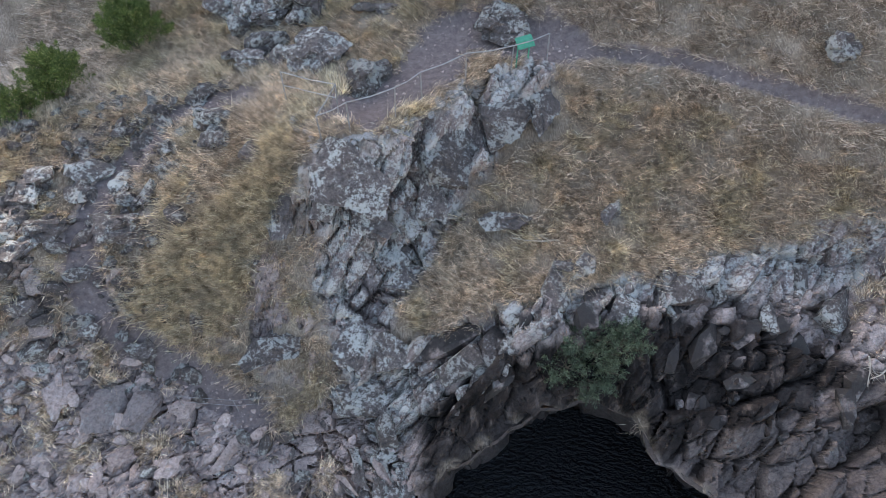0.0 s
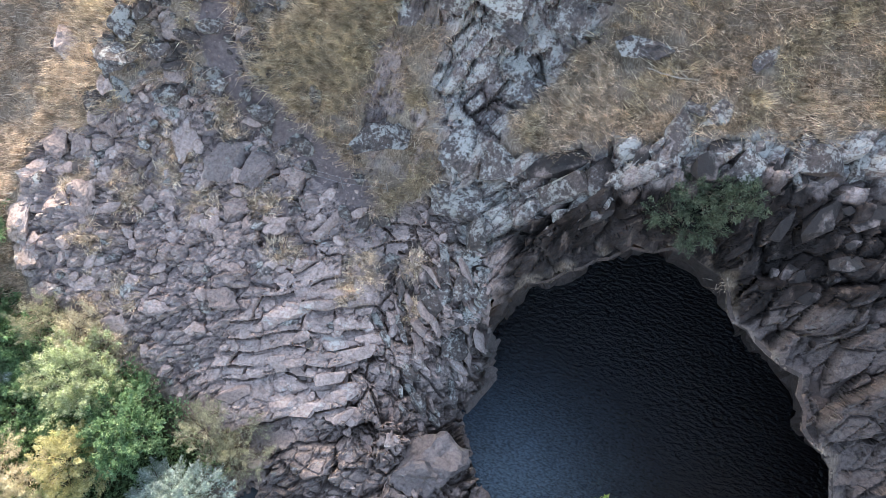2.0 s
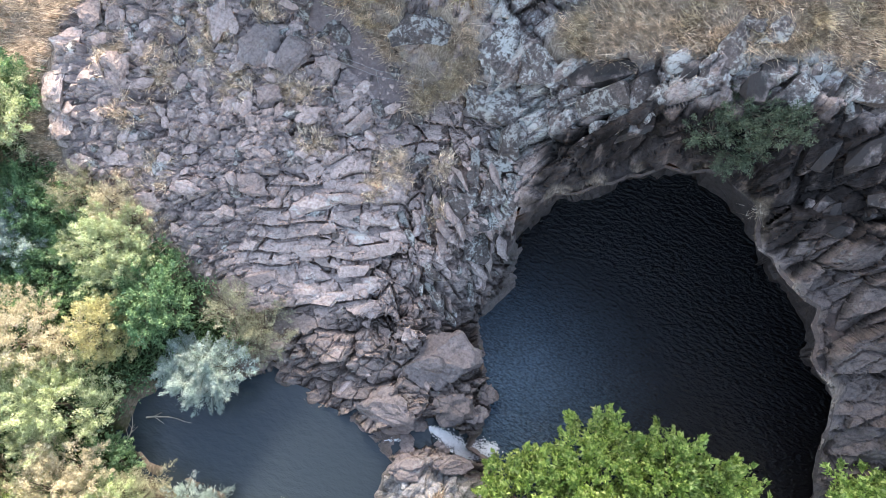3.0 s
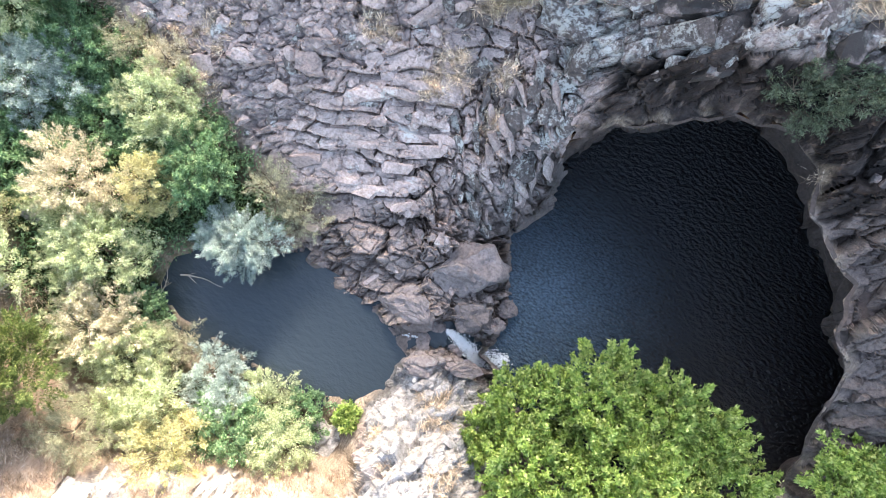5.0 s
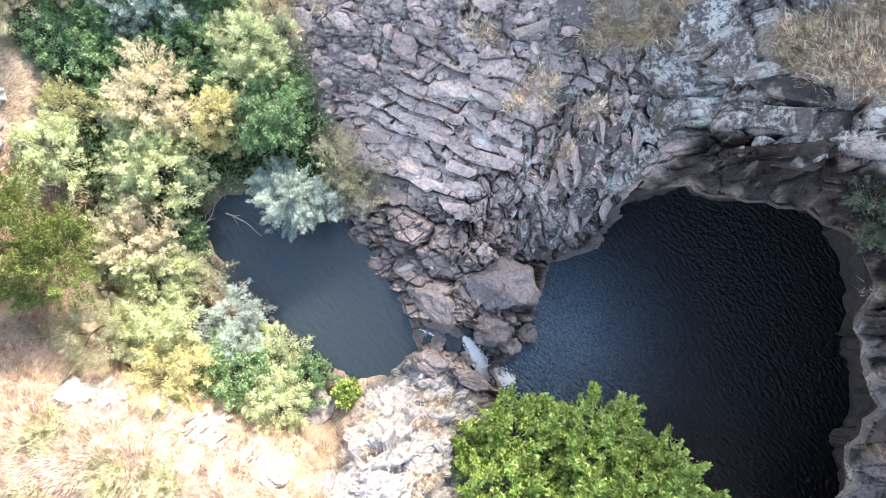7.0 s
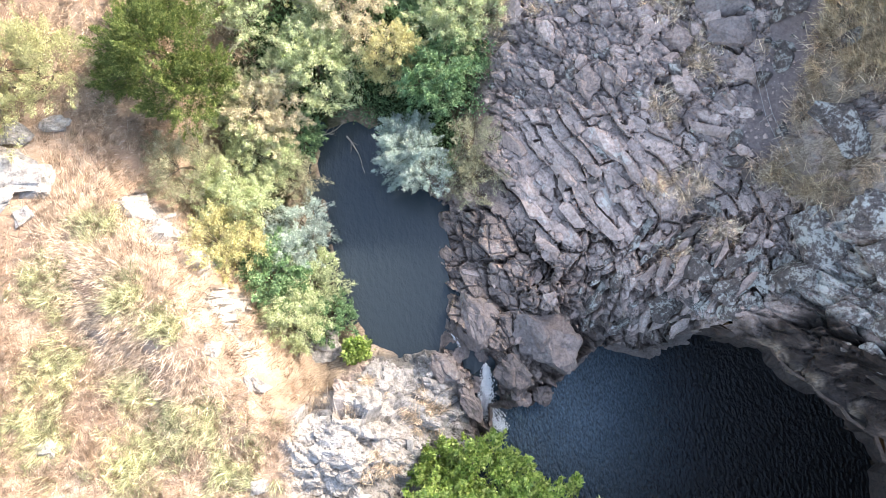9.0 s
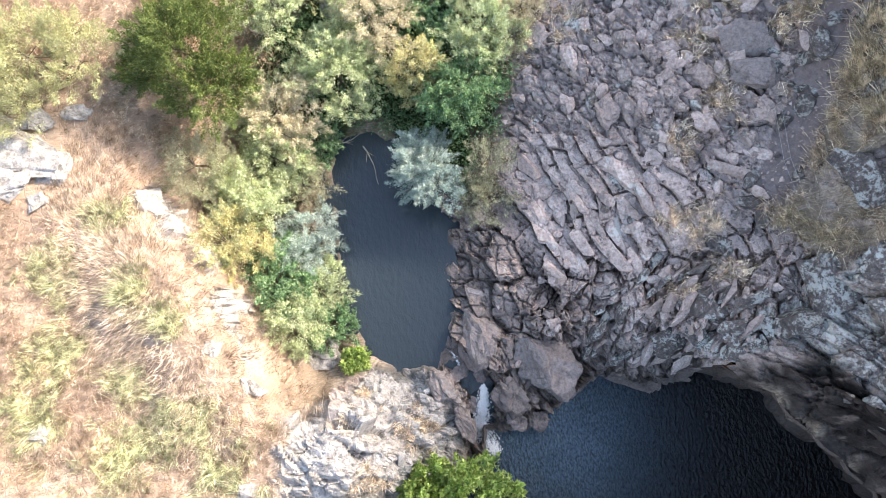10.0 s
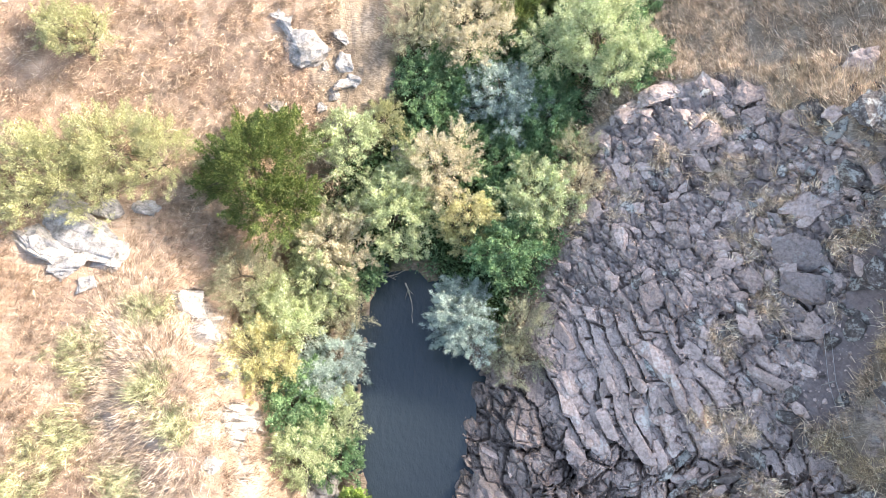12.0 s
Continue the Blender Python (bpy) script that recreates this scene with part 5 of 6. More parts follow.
HILLSIDE_ROCKS = [
    (-18, -6.8, 1.5, 1.2, 91), (-18.7, -7.6, 0.59, 0.59, 91), (-17.2, -5.4, 0.94, 0.62, 91), (-16.3, -5.5, 1.45, 0.83, 91), (-17.8, -5.5, 0.61, 0.69, 91),
    (-15.7, -3.7, 0.99, 0.86, 91), (-16.1, -7.9, 0.48, 0.48, 91),
    (-18.6, -5.6, 0.7, 0.5, 30), (-17.4, -5.2, 0.5, 0.4, 60), (-16.9, -5.9, 0.45, 0.4, 10), (-16.0, -5.9, 0.7, 0.5, 40), (-15.8, -5.0, 0.8, 0.5, 80), (-16.4, -6.3, 0.5, 0.35, 0),
    (-17.6, -6.2, 0.4, 0.3, 20), (-19.0, -7.8, 0.6, 0.4, 70),
]
ANGULAR = (SHOULDER, LEDGE, CRAG_SLABS, SPLIT_BLOCKS, RIM_BLOCKS, SCREE_STONES, TERRACE_STONES)
for rows, look_, words, group, tall in (
        (TERRACE_STONES, M_STONE, "mauve-grey basalt stone bedded in the rock slope", "terrace stones", 0.6),
        (KNOBS, M_WET, "massive rounded mauve-grey rock knob above the water", "rock knobs", 0.8),
        (WATERSIDE, M_WET, "worn damp grey boulder at the water beside the fall", "waterside boulders", 0.6),
        (RIM_BLOCKS, M_LICHEN, "pale lichened block on the rim above the pool", "rim blocks", 0.7),
        (PLATEAU, M_LICHEN, "large pitted grey boulder beside the upper trail", "plateau boulders", 0.9),
        (LEDGE, M_LICHEN, "dark blue-grey rock ledge in the dry grass", "ledge rocks", 1.2),
        (SCREE_STONES, M_LICHEN, "dark lichened boulder beside the descending trail", "scree boulders", 0.8),
        (SPLIT_BLOCKS, M_WET, "split dark basalt block beside the dusty path", "split blocks", 0.95),
        (CRAG_SLABS, M_LICHEN, "big blue-grey lichened slab of the crag", "crag slabs", 0.5),
        (SHOULDER, M_STONE, "grey boulder in the grass of the shoulder", "shoulder boulders", 0.65),
        (BANK_ROCKS, M_PALE, "bleached white rock in the dry bank", "bank rocks", 0.5),
        (HILLSIDE_ROCKS, M_PALE, "pale rock on the far dry hillside", "hillside rocks", 0.55)):
    for k, (x, y, w, d, yaw) in enumerate(rows):
        boulder(x, y, w, d, yaw, look_, int(tall * 100) + 7 * k, words, group, tall=tall, rugged=0.75 if rows in (KNOBS, WATERSIDE) else 1.0, angular=look_ is M_PALE or rows in ANGULAR, sink=0.12 if rows is WATERSIDE else 0.5 if rows is KNOBS else 0.3)


# pale stones along the trodden edge of the look-out
STONE_DATA = [(np.array([v.co[:] for v in me.vertices]), [tuple(p.vertices) for p in me.polygons]) for me in STONES]
brink = np.array([p[:2] for p in along([(-5.4, 16.6), (-4.6, 16.0), (-3.7, 14.7), (-2.7, 14.85), (-1.2, 15.5), (-0.4, 16.5), (1.0, 17.7), (2.6, 18.2), (3.9, 18.9)], 0.05)])
kerb = []
for k in range(130):
    a = brink[srng.randint(len(brink))] + srng.normal(size=2) * 0.10
    kerb.append(stone_pose(a[0], a[1], 0.10 + 0.26 * srng.rand() ** 2, srng.uniform(0.5, 0.8), srng.uniform(1.1, 1.9), None, 0.35))
joined_stones("edge_stones", kerb, M_PALE, "small pale stones along the trodden look-out edge")


# ---- dry grass ----
grng = np.random.RandomState(9)


def grass(name, pts, per, length, width, lean, mat, label, spread_r=0.10, flow=None):
    """Tufts of fine leaning blades at the points."""
    n = len(pts)
    root = np.repeat(pts, per, 0) + np.concatenate([grng.normal(size=(n * per, 2)) * spread_r, np.zeros((n * per, 1))], 1)
    size = np.repeat(grng.uniform(0.5, 1.3, n), per) * grng.uniform(0.5, 1.2, n * per) * length
    base_dir = np.repeat(flow if flow is not None else grng.uniform(0, 6.28, n), per) + grng.normal(size=n * per) * 0.65
    d = np.stack([np.cos(base_dir), np.sin(base_dir), np.zeros(n * per)], 1)
    low = np.clip(np.abs(grng.normal(size=n * per)) * 0.4 + lean, 0.1, 1.6)
    side = np.stack([-d[:, 1], d[:, 0], grng.normal(size=n * per) * 0.6], 1) * (width * grng.uniform(0.6, 1.3, n * per))[:, None]
    tip = root + (d * np.sin(low)[:, None] + np.array([0, 0, 1.0]) * np.cos(low)[:, None] * 0.9) * size[:, None]
    v = np.stack([root - side, root + side, tip], 1).reshape(-1, 3)
    m = n * per
    me = bpy.data.meshes.new(name)
    me.vertices.add(m * 3)
    me.vertices.foreach_set("co", v.reshape(-1))
    me.loops.add(m * 3)
    me.loops.foreach_set("vertex_index", np.arange(m * 3))
    me.polygons.add(m)
    me.polygons.foreach_set("loop_start", np.arange(m) * 3)
    me.materials.append(mat)
    me.update()
    me.validate()
    return tagged(new(name, me), label, "grass", kind="stuff")


def sown(lo, hi, count, clump=0.0):
    """Points on grassy ground."""
    p = grng.uniform(lo, hi, (count, 2))
    i, j = np.clip(np.searchsorted(gx, p[:, 0]), 0, nx_ - 1), np.clip(np.searchsorted(gy, p[:, 1]), 0, ny_ - 1)
    at = j * nx_ + i
    free = (1 - ROCK[at]) * (1 - TRAIL[at])
    free *= 0.55 + 0.45 * (waves(p[:, 0], p[:, 1], 1.5, 33) > clump - 0.1)
    ok = (grng.rand(count) < free) & ~inside(p[:, 0], p[:, 1], UPPER_POOL) & ~inside(p[:, 0], p[:, 1], LOWER_POOL)
    ok &= ~((POS[at, 2] < 1.3) & (p[:, 0] < -2))
    for bx, by, br in LYING:
        ok &= np.hypot(p[:, 0] - bx, p[:, 1] - by) > br * 0.95
    p = p[ok]
    at = at[ok]
    down = np.arctan2(UP[at, 1], UP[at, 0]) + 0.6 * waves(p[:, 0], p[:, 1], 3.0, 41)
    z = np.array([height(x, y) for x, y in p])
    return np.stack([p[:, 0], p[:, 1], z - 0.03], 1), down


pts, down = sown((-17.0, 8.6), (15.5, 27.0), 19000)
bleak = (pts[:, 0] < -11.5 + 0.8 * waves(pts[:, 0], pts[:, 1], 2.0, 4)) & (pts[:, 1] > 18.5)
edge_of = far_from(pts[:, 0], pts[:, 1], LINES["trail_high"][3:])
bleak |= (pts[:, 0] > 3.0) & ((pts[:, 1] > 20.6 - 0.45 * (pts[:, 0] - 4)) | (edge_of < 1.2 + 0.6 * waves(pts[:, 0], pts[:, 1], 1.5, 6)))
blond = ~bleak & (waves(pts[:, 0], pts[:, 1], 2.4, 61) > 0.22)
grass("dry_grass", pts[~bleak & ~blond], 34, 0.56, 0.0085, 0.6, M_STRAW, "long tawny dry grass matted over the slopes", 0.15, down[~bleak & ~blond])
grass("dry_grass", pts[blond], 36, 0.62, 0.0085, 0.5, M_STRAW_BLOND, "paler clumps of long dry grass on the slopes", 0.13, down[blond])
grass("dry_grass", pts[bleak], 32, 0.5, 0.0085, 0.7, M_STRAW_HILL, "bleached dry grass on the far slope", 0.15, down[bleak])
pts, down = sown((-28.0, -20.0), (3.5, -5.8), 13000)
grass("bleached_grass", pts, 28, 0.40, 0.0085, 0.65, M_STRAW_PALE, "sun-bleached dry grass on the bank", 0.15, down)
pts, down = sown((-22.0, -2.0), (-8.0, 9.0), 1600, 0.3)
grass("valley_grass", pts, 34, 0.45, 0.009, 0.6, M_STRAW, "tufts of dry grass at the edge of the valley", 0.14, down)
GREEN = [(-6.2, -10.4, 0.6), (-7.0, -12.6, 0.9), (-4.6, -12.8, 0.9), (-3.6, -10.9, 0.7), (-2.2, -9.6, 1.1), (-5.0, -9.4, 0.5), (-0.6, -8.6, 0.8), (-3.0, -13.6, 1.1), (-1.4, -11.2, 1.2), (-8.4, -10.9, 0.6)]
spots = np.array([(x + grng.normal() * r * 0.5, y + grng.normal() * r * 0.5) for x, y, r in GREEN for _ in range(int(60 * r))])
pts = np.array([(x, y, height(x, y) - 0.02) for x, y in spots])
grass("green_grass", pts, 40, 0.45, 0.012, 0.5, M_GREEN, "greener tufts of grass in the bleached bank", 0.12)
pts, down = sown((-30.0, 4.0), (-15.0, 20.0), 4200, 0.1)
grass("shoulder_grass", pts, 30, 0.5, 0.010, 0.6, M_STRAW_PALE, "pale dry grass on the stony shoulder above the valley", 0.15, down)
# tufts in the cracks of the rock slope
TUFTS = [(-9.0, 8.3, 0.7), (-5.2, 7.3, 0.7), (-3.7, 7.7, 0.5), (-5.6, 6.3, 0.5), (-13.6, 4.3, 0.9), (-12.9, 2.8, 0.8), (-14.2, 5.7, 0.5), (-11.0, 7.8, 0.6), (-12.2, 8.8, 0.8),
         (-8.0, 6.9, 0.5), (-3.3, 6.2, 0.4), (-1.6, -4.7, 0.5), (-0.6, -2.9, 0.5), (0.6, -4.4, 0.4), (-13.4, 7.4, 0.7), (-15.2, 7.4, 0.6), (13.8, 11.7, 1.0), (-10.6, 10.2, 0.5)]
spots = np.array([(x + grng.normal() * r * 0.5, y + grng.normal() * r * 0.5) for x, y, r in TUFTS for _ in range(int(58 * r))])
pts = np.array([(x, y, height(x, y) - 0.02) for x, y in spots])
grass("crack_grass", pts, 30, 0.42, 0.009, 0.6, M_STRAW, "blond grass tufts growing in the cracks of the rocks", 0.09)
# long blond grass flowing down the spur
SWARD = [(-9.8, 11.6), (-8.6, 12.9), (-6.6, 14.2), (-4.9, 16.2), (-4.3, 15.0), (-5.6, 12.9), (-6.6, 11.2), (-8.2, 10.9)]
p = grng.uniform((-10, 10.5), (-4, 16.5), (2600, 2))
p = p[inside(p[:, 0], p[:, 1], SWARD)]
pts = np.array([(x, y, height(x, y) - 0.02) for x, y in p])
grass("blond_grass", pts, 30, 0.7, 0.010, 0.55, M_STRAW_BLOND, "long blond grass flowing down the spur", 0.12, np.full(len(pts), 3.9) + 0.5 * waves(p[:, 0], p[:, 1], 2.0, 51))


# ---- the fall between the pools ----
def ribbon(name, line, widths, mat, label, category, rough_by, kind="", step=0.07, seed=3):
    """A strip along a line with uneven surface."""
    pts = np.array(along(line, step))
    d = np.gradient(pts[:, :2], axis=0)
    d /= np.linalg.norm(d, axis=1)[:, None] + 1e-9
    side = np.stack([-d[:, 1], d[:, 0]], 1)
    w = np.interp(np.linspace(0, 1, len(pts)), np.linspace(0, 1, len(widths)), widths)
    rng = np.random.RandomState(seed)
    across = 9
    v = []
    for k in range(across):
        s = (k / (across - 1) - 0.5)
        ragged = w * (1 + 0.35 * waves(pts[:, 0] * 3 + k * 0.1, pts[:, 1] * 3, 1.0, seed))
        z = pts[:, 2] + rough_by * waves(pts[:, 0] * 4 + 9 * s, pts[:, 1] * 4, 0.9, seed + 1) + rng.normal(size=len(pts)) * rough_by * 0.35 - 0.25 * abs(s) ** 2 * rough_by * 8
        v.append(np.stack([pts[:, 0] + side[:, 0] * s * ragged, pts[:, 1] + side[:, 1] * s * ragged, z], 1))
    n = len(pts)
    faces = [(k * n + i, k * n + i + 1, (k + 1) * n + i + 1, (k + 1) * n + i) for k in range(across - 1) for i in range(n - 1)]
    return tagged(mesh_object(name, np.concatenate(v), faces, mat, smooth=True), label, category, kind=kind)


ribbon("water_channel", [(-3.0, -1.7, 0.004), (-2.1, -1.05, -0.03), (-1.35, -0.58, -0.06), (-0.7, -0.62, -0.25), (0.0, -0.8, -0.6), (0.7, -0.5, -0.69)], (0.5, 0.7, 0.9, 0.8, 0.8, 0.9), M_WATER_HIGH,
       "narrow stream channel running between the pools", "water", 0.02, "structure")
def white_water(line, widths, count, label, seed):
    """Foam: many small flattened bubbles of froth over falling water."""
    rng = np.random.RandomState(seed)
    pts = np.array(along(line, 0.03))
    ball_ = bmesh.new()
    bmesh.ops.create_icosphere(ball_, subdivisions=1, radius=1.0)
    bv = np.array([v.co[:] for v in ball_.verts])
    bf = [[v.index for v in f.verts] for f in ball_.faces]
    ball_.free()
    verts, faces = [], []
    w = np.interp(np.linspace(0, 1, len(pts)), np.linspace(0, 1, len(widths)), widths)
    for k in range(count):
        i = rng.randint(len(pts))
        c = pts[i] + np.array([rng.normal() * w[i] * 0.42, rng.normal() * w[i] * 0.42, rng.uniform(-0.01, 0.06)])
        size = rng.uniform(0.007, 0.022) * np.array([rng.uniform(1.0, 2.8), rng.uniform(0.7, 1.3), rng.uniform(0.5, 0.9)])
        run = pts[min(i + 3, len(pts) - 1)] - pts[max(i - 3, 0)]
        a = math.atan2(run[1], run[0]) + rng.normal() * 0.45
        rot = np.array([[np.cos(a), -np.sin(a), 0], [np.sin(a), np.cos(a), 0], [0, 0, 1]])
        faces += [[n + len(verts) * len(bv) for n in f] for f in bf]
        verts.append((bv * size) @ rot.T + c)
    return tagged(mesh_object("white_water", np.concatenate(verts), faces, M_FOAM, smooth=True), label, "waterfall", kind="stuff")


white_water([(-1.4, -0.5, 0.0), (-1.0, -0.55, -0.06), (-0.62, -0.66, -0.18), (-0.2, -0.8, -0.42), (0.1, -0.85, -0.6)], (0.10, 0.20, 0.24, 0.30, 0.40), 2600, "small white fall tumbling into the dark pool", 3)
white_water([(-0.2, -0.95, -0.58), (0.15, -0.85, -0.66), (0.55, -0.66, -0.69), (0.95, -0.42, -0.7)], (0.3, 0.46, 0.42, 0.16), 2000, "white foam spreading below the small fall", 4)
white_water([(-2.8, -1.4, 0.0), (-2.55, -1.3, 0.0), (-2.3, -1.2, -0.02)], (0.05, 0.12, 0.06), 90, "foam between two boulders of the stream", 5)
white_water([(11.0, -0.2, -0.69), (11.8, -0.8, -0.69), (12.8, -1.4, -0.7)], (0.2, 0.5, 0.6), 420, "white rapids where the pool runs out", 6)


# ---- railing of the look-out ----
def tube(bm, a, b, r, sides=8):
    limb(bm, a, b, r, r, sides)


POSTS = [(-5.05, 17.0), (-3.3, 16.3), (-3.62, 14.85), (-2.8, 15.2), (-1.46, 15.8), (-0.66, 16.75), (0.75, 18.0), (2.25, 18.35), (3.55, 19.05)]
railing = tagged(new("railing"), "bent galvanised pipe railing along the look-out edge", "railing")
tops = []
for k, (x, y) in enumerate(POSTS):
    z = height(x, y)
    bm = bmesh.new()
    lean = Vector((0.04 * math.sin(k * 2.1), 0.04 * math.cos(k * 1.3), 1.05))
    tube(bm, (x, y, z - 0.15), Vector((x, y, z)) + lean, 0.022)
    part("post", bm, M_STEEL, railing)
    tops.append(Vector((x, y, z)) + lean)
for k, (a, b) in enumerate(zip(tops, tops[1:])):
    bm = bmesh.new()
    m = a.lerp(b, 0.5) - Vector((0, 0, 0.05))
    tube(bm, a, m, 0.019)
    tube(bm, m, b, 0.019)
    part("rail", bm, M_STEEL, railing)
for k in (0,):
    bm = bmesh.new()
    tube(bm, tops[k] - Vector((0, 0, 0.5)), tops[k + 1] - Vector((0, 0, 0.5)), 0.016)
    part("rail", bm, M_STEEL, railing)
sign = tagged(new("information_sign"), "small green sloping sign board on two posts", "sign")
sz = height(2.66, 18.72)
sign.matrix_world = pose(2.66, 18.72, sz, 0, 0, 25)
for x in (-0.22, 0.22):
    bm = bmesh.new()
    tube(bm, (x, 0, -0.1), (x, 0, 0.85), 0.025)
    part("post", bm, M_SIGN, sign)
bm = bmesh.new()
bmesh.ops.create_cube(bm, size=1.0, matrix=pose(0, -0.05, 0.9, 35, 0, 0) @ Matrix.Diagonal((0.62, 0.42, 0.03, 1)))
bmesh.ops.bevel(bm, geom=bm.edges[:], offset=0.008, segments=1, affect="EDGES")
part("board", bm, M_SIGN, sign, "green painted sign board")

# low wire fence at the foot of the spur
fence = tagged(new("wire_fence"), "low thin wire fence beside the lower trail", "fence")
ends_ = []
for x, y in ((-8.1, 9.25), (-6.5, 9.3), (-5.0, 9.5)):
    bm = bmesh.new()
    z = height(x, y)
    tube(bm, (x, y, z - 0.1), (x, y, z + 0.75), 0.014, 6)
    part("post", bm, M_STEEL, fence)
    ends_.append(Vector((x, y, z + 0.72)))
for a, b in zip(ends_, ends_[1:]):
    for low in (0.0, 0.35):
        bm = bmesh.new()
        tube(bm, a - Vector((0, 0, low)), b - Vector((0, 0, low)), 0.006, 5)
        part("wire", bm, M_STEEL, fence)


# green stake beside the lower trail
stake = tagged(new("marker_stake"), "thin green painted stake leaning in the dry grass", "post")
stake.matrix_world = pose(-11.76, 10.68, height(-11.76, 10.68), 0, 0, 160)
bm = bmesh.new()
tube(bm, (0, 0, -0.1), (0.42, 0.05, 0.55), 0.028, 6)
part("shaft", bm, M_SIGN, stake)


# ---- dead branches and sticks ----
def dead_branch(x, y, length, yaw, seed, lift=0.1, forks=5, z=None, label="bleached bare dead branch"):
    rng = random.Random(seed)
    branch = tagged(new("dead_branch"), label, "branch", "dead branches")
    branch.matrix_world = pose(x, y, (height(x, y) if z is None else z) + lift, 0, 0, yaw)
    stem = bmesh.new()
    p, d, r = Vector((0, 0, 0)), Vector((1, 0, 0.1)), 0.018 + 0.008 * length
    sides, ring = 6, None
    for k in range(7):
        rot = d.to_track_quat("Z", "Y").to_matrix()
        nxt = [stem.verts.new(p + rot @ Vector((math.cos(i * 6.2832 / sides) * r, math.sin(i * 6.2832 / sides) * r, 0))) for i in range(sides)]
        if ring:
            for i in range(sides):
                stem.faces.new((ring[i], ring[(i + 1) % sides], nxt[(i + 1) % sides], nxt[i]))
        else:
            stem.faces.new(nxt[::-1])
        ring = nxt
        if 0 < k <= forks:
            for _ in range(2):
                e = p + (d + Vector((rng.uniform(-0.3, 0.6), rng.uniform(-1, 1), rng.uniform(-0.1, 0.9)))).normalized() * length * rng.uniform(0.15, 0.35)
                twig = bmesh.new()
                limb(twig, p, e, r * 0.55, 0.004, 5)
                part("twig", twig, M_TWIG, branch)
        p, r = p + d * length / 7, r * 0.8
        d = (d + Vector((0, rng.uniform(-0.3, 0.3), rng.uniform(-0.1, 0.12)))).normalized()
    stem.faces.new(ring)
    part("stem", stem, M_TWIG, branch)
    return branch


dead_branch(-13.9, 3.3, 1.8, 160, 1, 0.3, 5)
dead_branch(-13.6, 2.6, 1.6, 200, 2, 0.5, 5)
dead_branch(-12.4, 2.4, 1.5, 250, 3, 0.2, 4)
dead_branch(-10.9, -3.3, 1.9, 25, 4, 0.05, 1, z=0.02)
dead_branch(-11.2, -4.3, 1.2, 80, 5, 0.05, 3, z=0.05)
dead_branch(-14.9, -6.6, 1.6, 40, 6, 0.4, 5)
dead_branch(-14.4, -5.9, 1.4, 300, 7, 0.4, 5)
dead_branch(12.9, 10.1, 1.6, 250, 8, 0.15, 4)
dead_branch(13.3, 9.7, 1.4, 215, 9, 0.15, 3)
dead_branch(3.6, 13.2, 1.9, 190, 10, 0.1, 2, label="bleached stalk lying in the dry grass")
dead_branch(-4.2, -9.9, 1.5, 85, 11, 0.12, 0, label="pale straight stick lying on the bank")


# ---- single stones of the rock slope ----
for k, m in enumerate(near_poses):
    ob = new("stone", STONES[k % 14] if srng.rand() < 0.6 else STONES_PALE[k % 14])
    ob.parent = ground
    ob.matrix_world = m

# ---- blocks of the cliff, the splintered fins and the long beds ----
BLOCKS = {"pale": [block_mesh(500 + k, M_LICHEN) for k in range(12)], "mauve": [block_mesh(520 + k, M_STONE) for k in range(12)], "dark": [block_mesh(540 + k, M_DARK) for k in range(12)]}
brng = np.random.RandomState(23)


def set_block(kind, x, y, size, long, flat, yaw, sink, tip):
    """A block bedded in the rock, its long side along yaw, tipped up at one end."""
    up = Vector((0, 0, 1)).lerp(Vector(normal_at(x, y)), 0.75).normalized()
    up = (up + Vector(brng.normal(size=3) * 0.10)).normalized()
    side = Vector((math.cos(yaw), math.sin(yaw), tip))
    side = (side - up * side.dot(up)).normalized()
    rot = Matrix((side, up.cross(side), up)).transposed().to_4x4()
    at = Vector((x, y, height(x, y))) + up * size * flat * (0.5 - sink)
    ob = new("block", BLOCKS[kind][brng.randint(12)])
    ob.parent = ground
    ob.matrix_world = Matrix.Translation(at) @ rot @ Matrix.Diagonal((size * long, size, size * flat, 1))


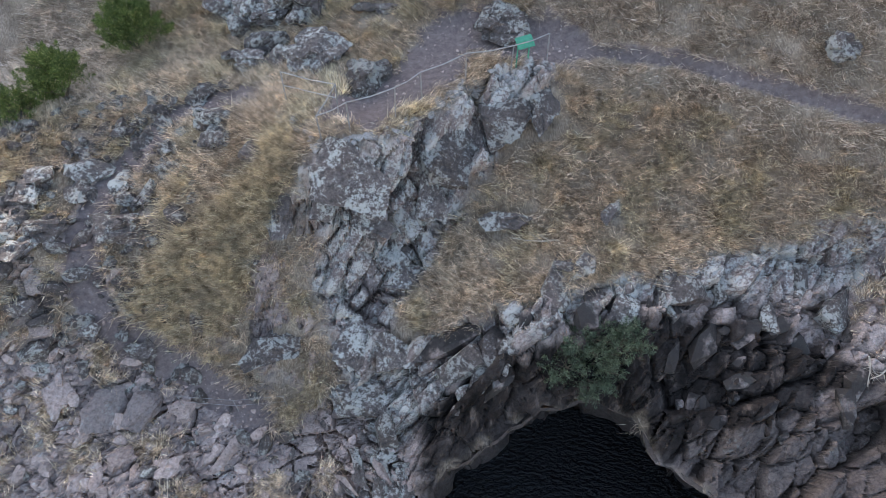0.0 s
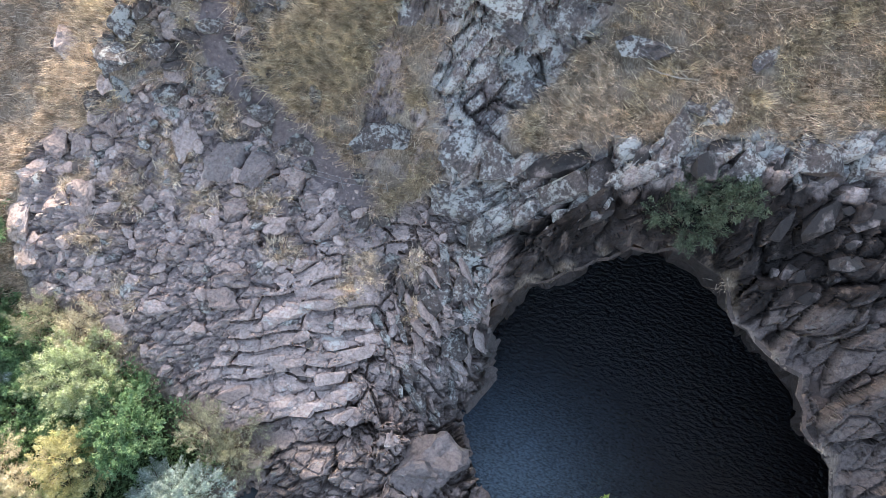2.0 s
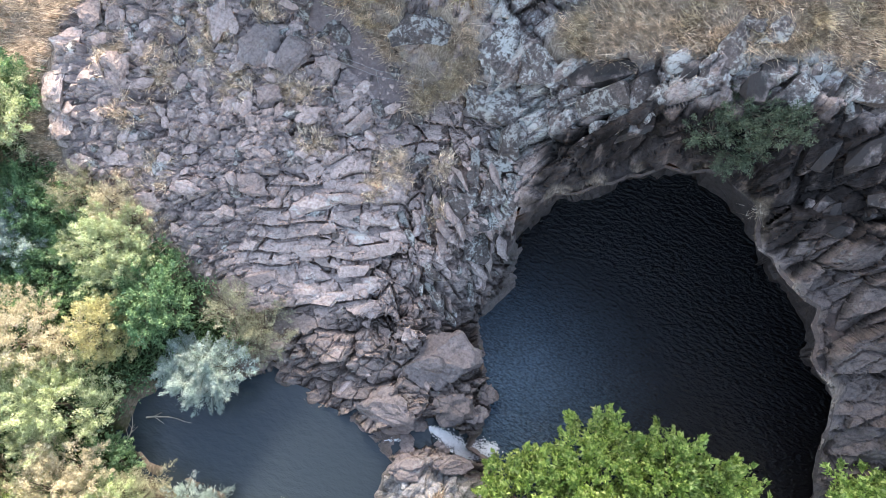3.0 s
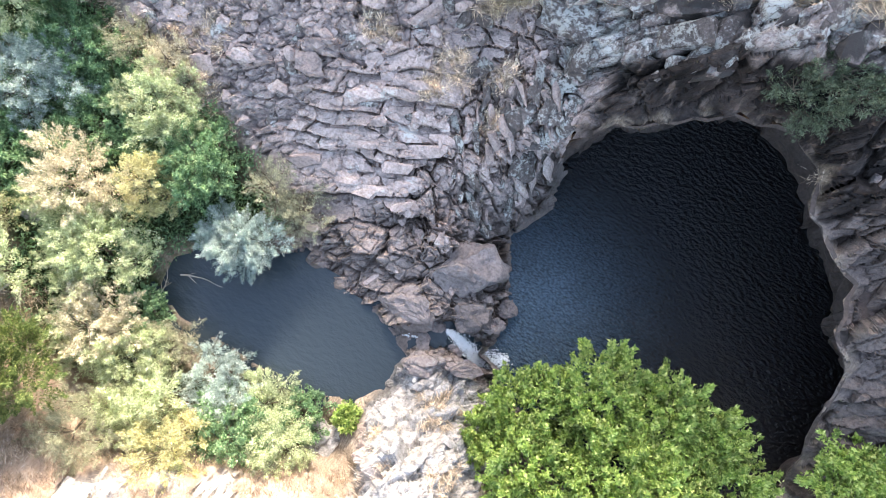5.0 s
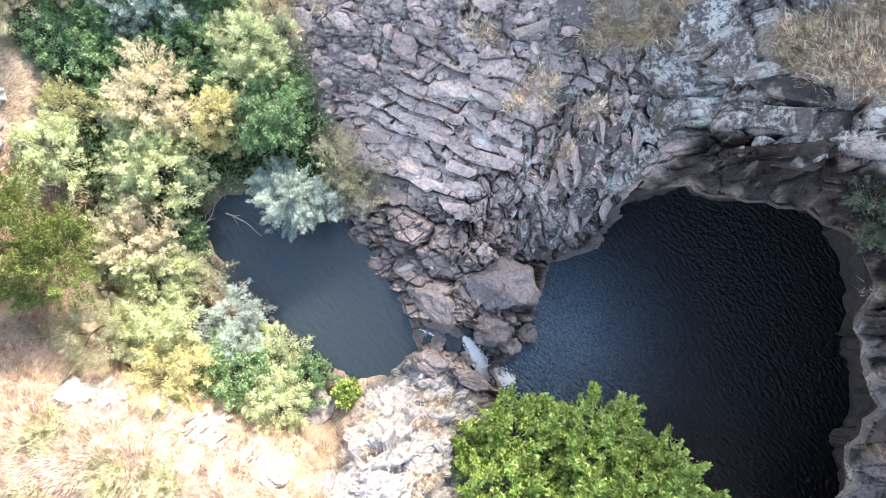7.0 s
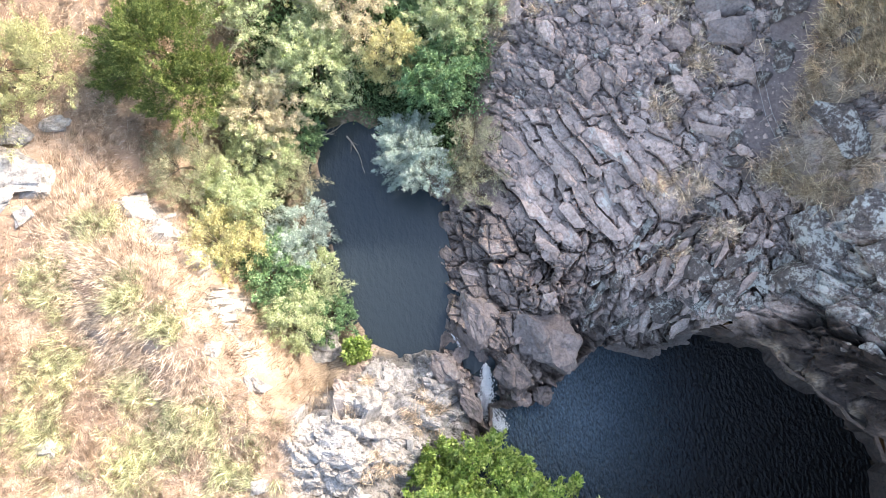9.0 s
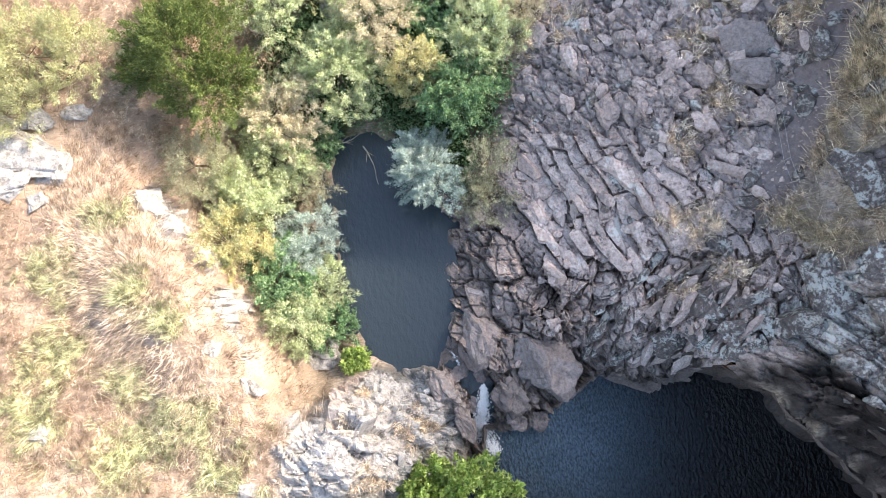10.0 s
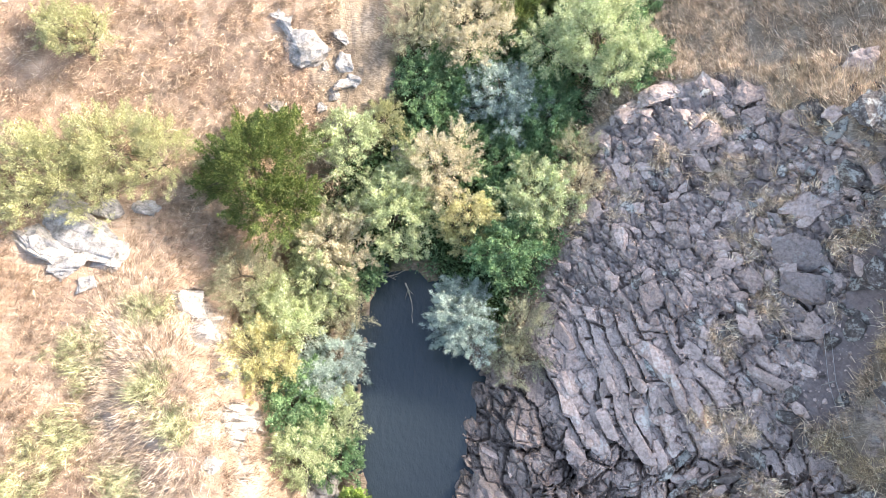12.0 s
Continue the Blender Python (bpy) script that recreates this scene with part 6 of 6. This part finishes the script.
# the rim over the cave: big pale slabs leaning one over another
rim = np.array(along([(-2.6, 7.2), (-1.7, 8.6), (-0.6, 9.4), (0.8, 9.9), (2.4, 10.6), (4.0, 11.2), (6.5, 11.6), (8.2, 12.1), (10.0, 12.3), (13.0, 12.3)], 0.1))
for k in range(50):
    a = rim[brng.randint(len(rim))]
    off = brng.normal() * 0.42
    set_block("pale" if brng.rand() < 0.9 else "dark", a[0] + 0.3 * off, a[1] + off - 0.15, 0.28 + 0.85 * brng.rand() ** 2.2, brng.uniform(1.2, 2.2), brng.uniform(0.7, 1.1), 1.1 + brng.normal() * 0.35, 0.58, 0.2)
# the dark face below it
done = 0
while done < 30:
    x, y = brng.uniform((-0.5, 4.0), (13.2, 11.2))
    spot = np.array([x]), np.array([y])
    if inside(*spot, FACE)[0] and far_from(*spot, LIP2)[0] > 0.7 and y > 7.6:
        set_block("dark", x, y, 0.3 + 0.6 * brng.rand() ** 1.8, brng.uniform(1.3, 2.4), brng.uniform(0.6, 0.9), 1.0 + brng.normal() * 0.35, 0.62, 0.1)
        done += 1
# splintered fins standing side by side
done = 0
while done < 74:
    x, y = brng.uniform((-4.6, 2.8), (-0.8, 8.4))
    spot = np.array([x]), np.array([y])
    if inside(*spot, [(-4.8, 4.2), (-4.2, 7.6), (-2.8, 8.4), (-1.0, 7.6), (-0.9, 4.6), (-2.0, 3.2)])[0]:
        set_block("pale" if brng.rand() < 0.45 else "mauve", x, y, 0.16 + 0.26 * brng.rand() ** 1.6, brng.uniform(1.8, 3.6), brng.uniform(1.1, 1.8), 2.2 + brng.normal() * 0.2, 0.44, 0.25)
        done += 1
# long beds of the slope
done = 0
while done < 34:
    x, y = brng.uniform((-9.6, 1.2), (-3.6, 6.6))
    spot = np.array([x]), np.array([y])
    if inside(*spot, [(-9.4, 2.2), (-8.6, 4.6), (-6.6, 6.4), (-4.6, 5.6), (-3.8, 3.0), (-6.0, 1.6)])[0]:
        set_block("mauve", x, y, 0.30 + 0.34 * brng.rand(), brng.uniform(1.5, 3.2), brng.uniform(0.6, 0.8), 0.37 + brng.normal() * 0.12, 0.52, -0.05)
        done += 1
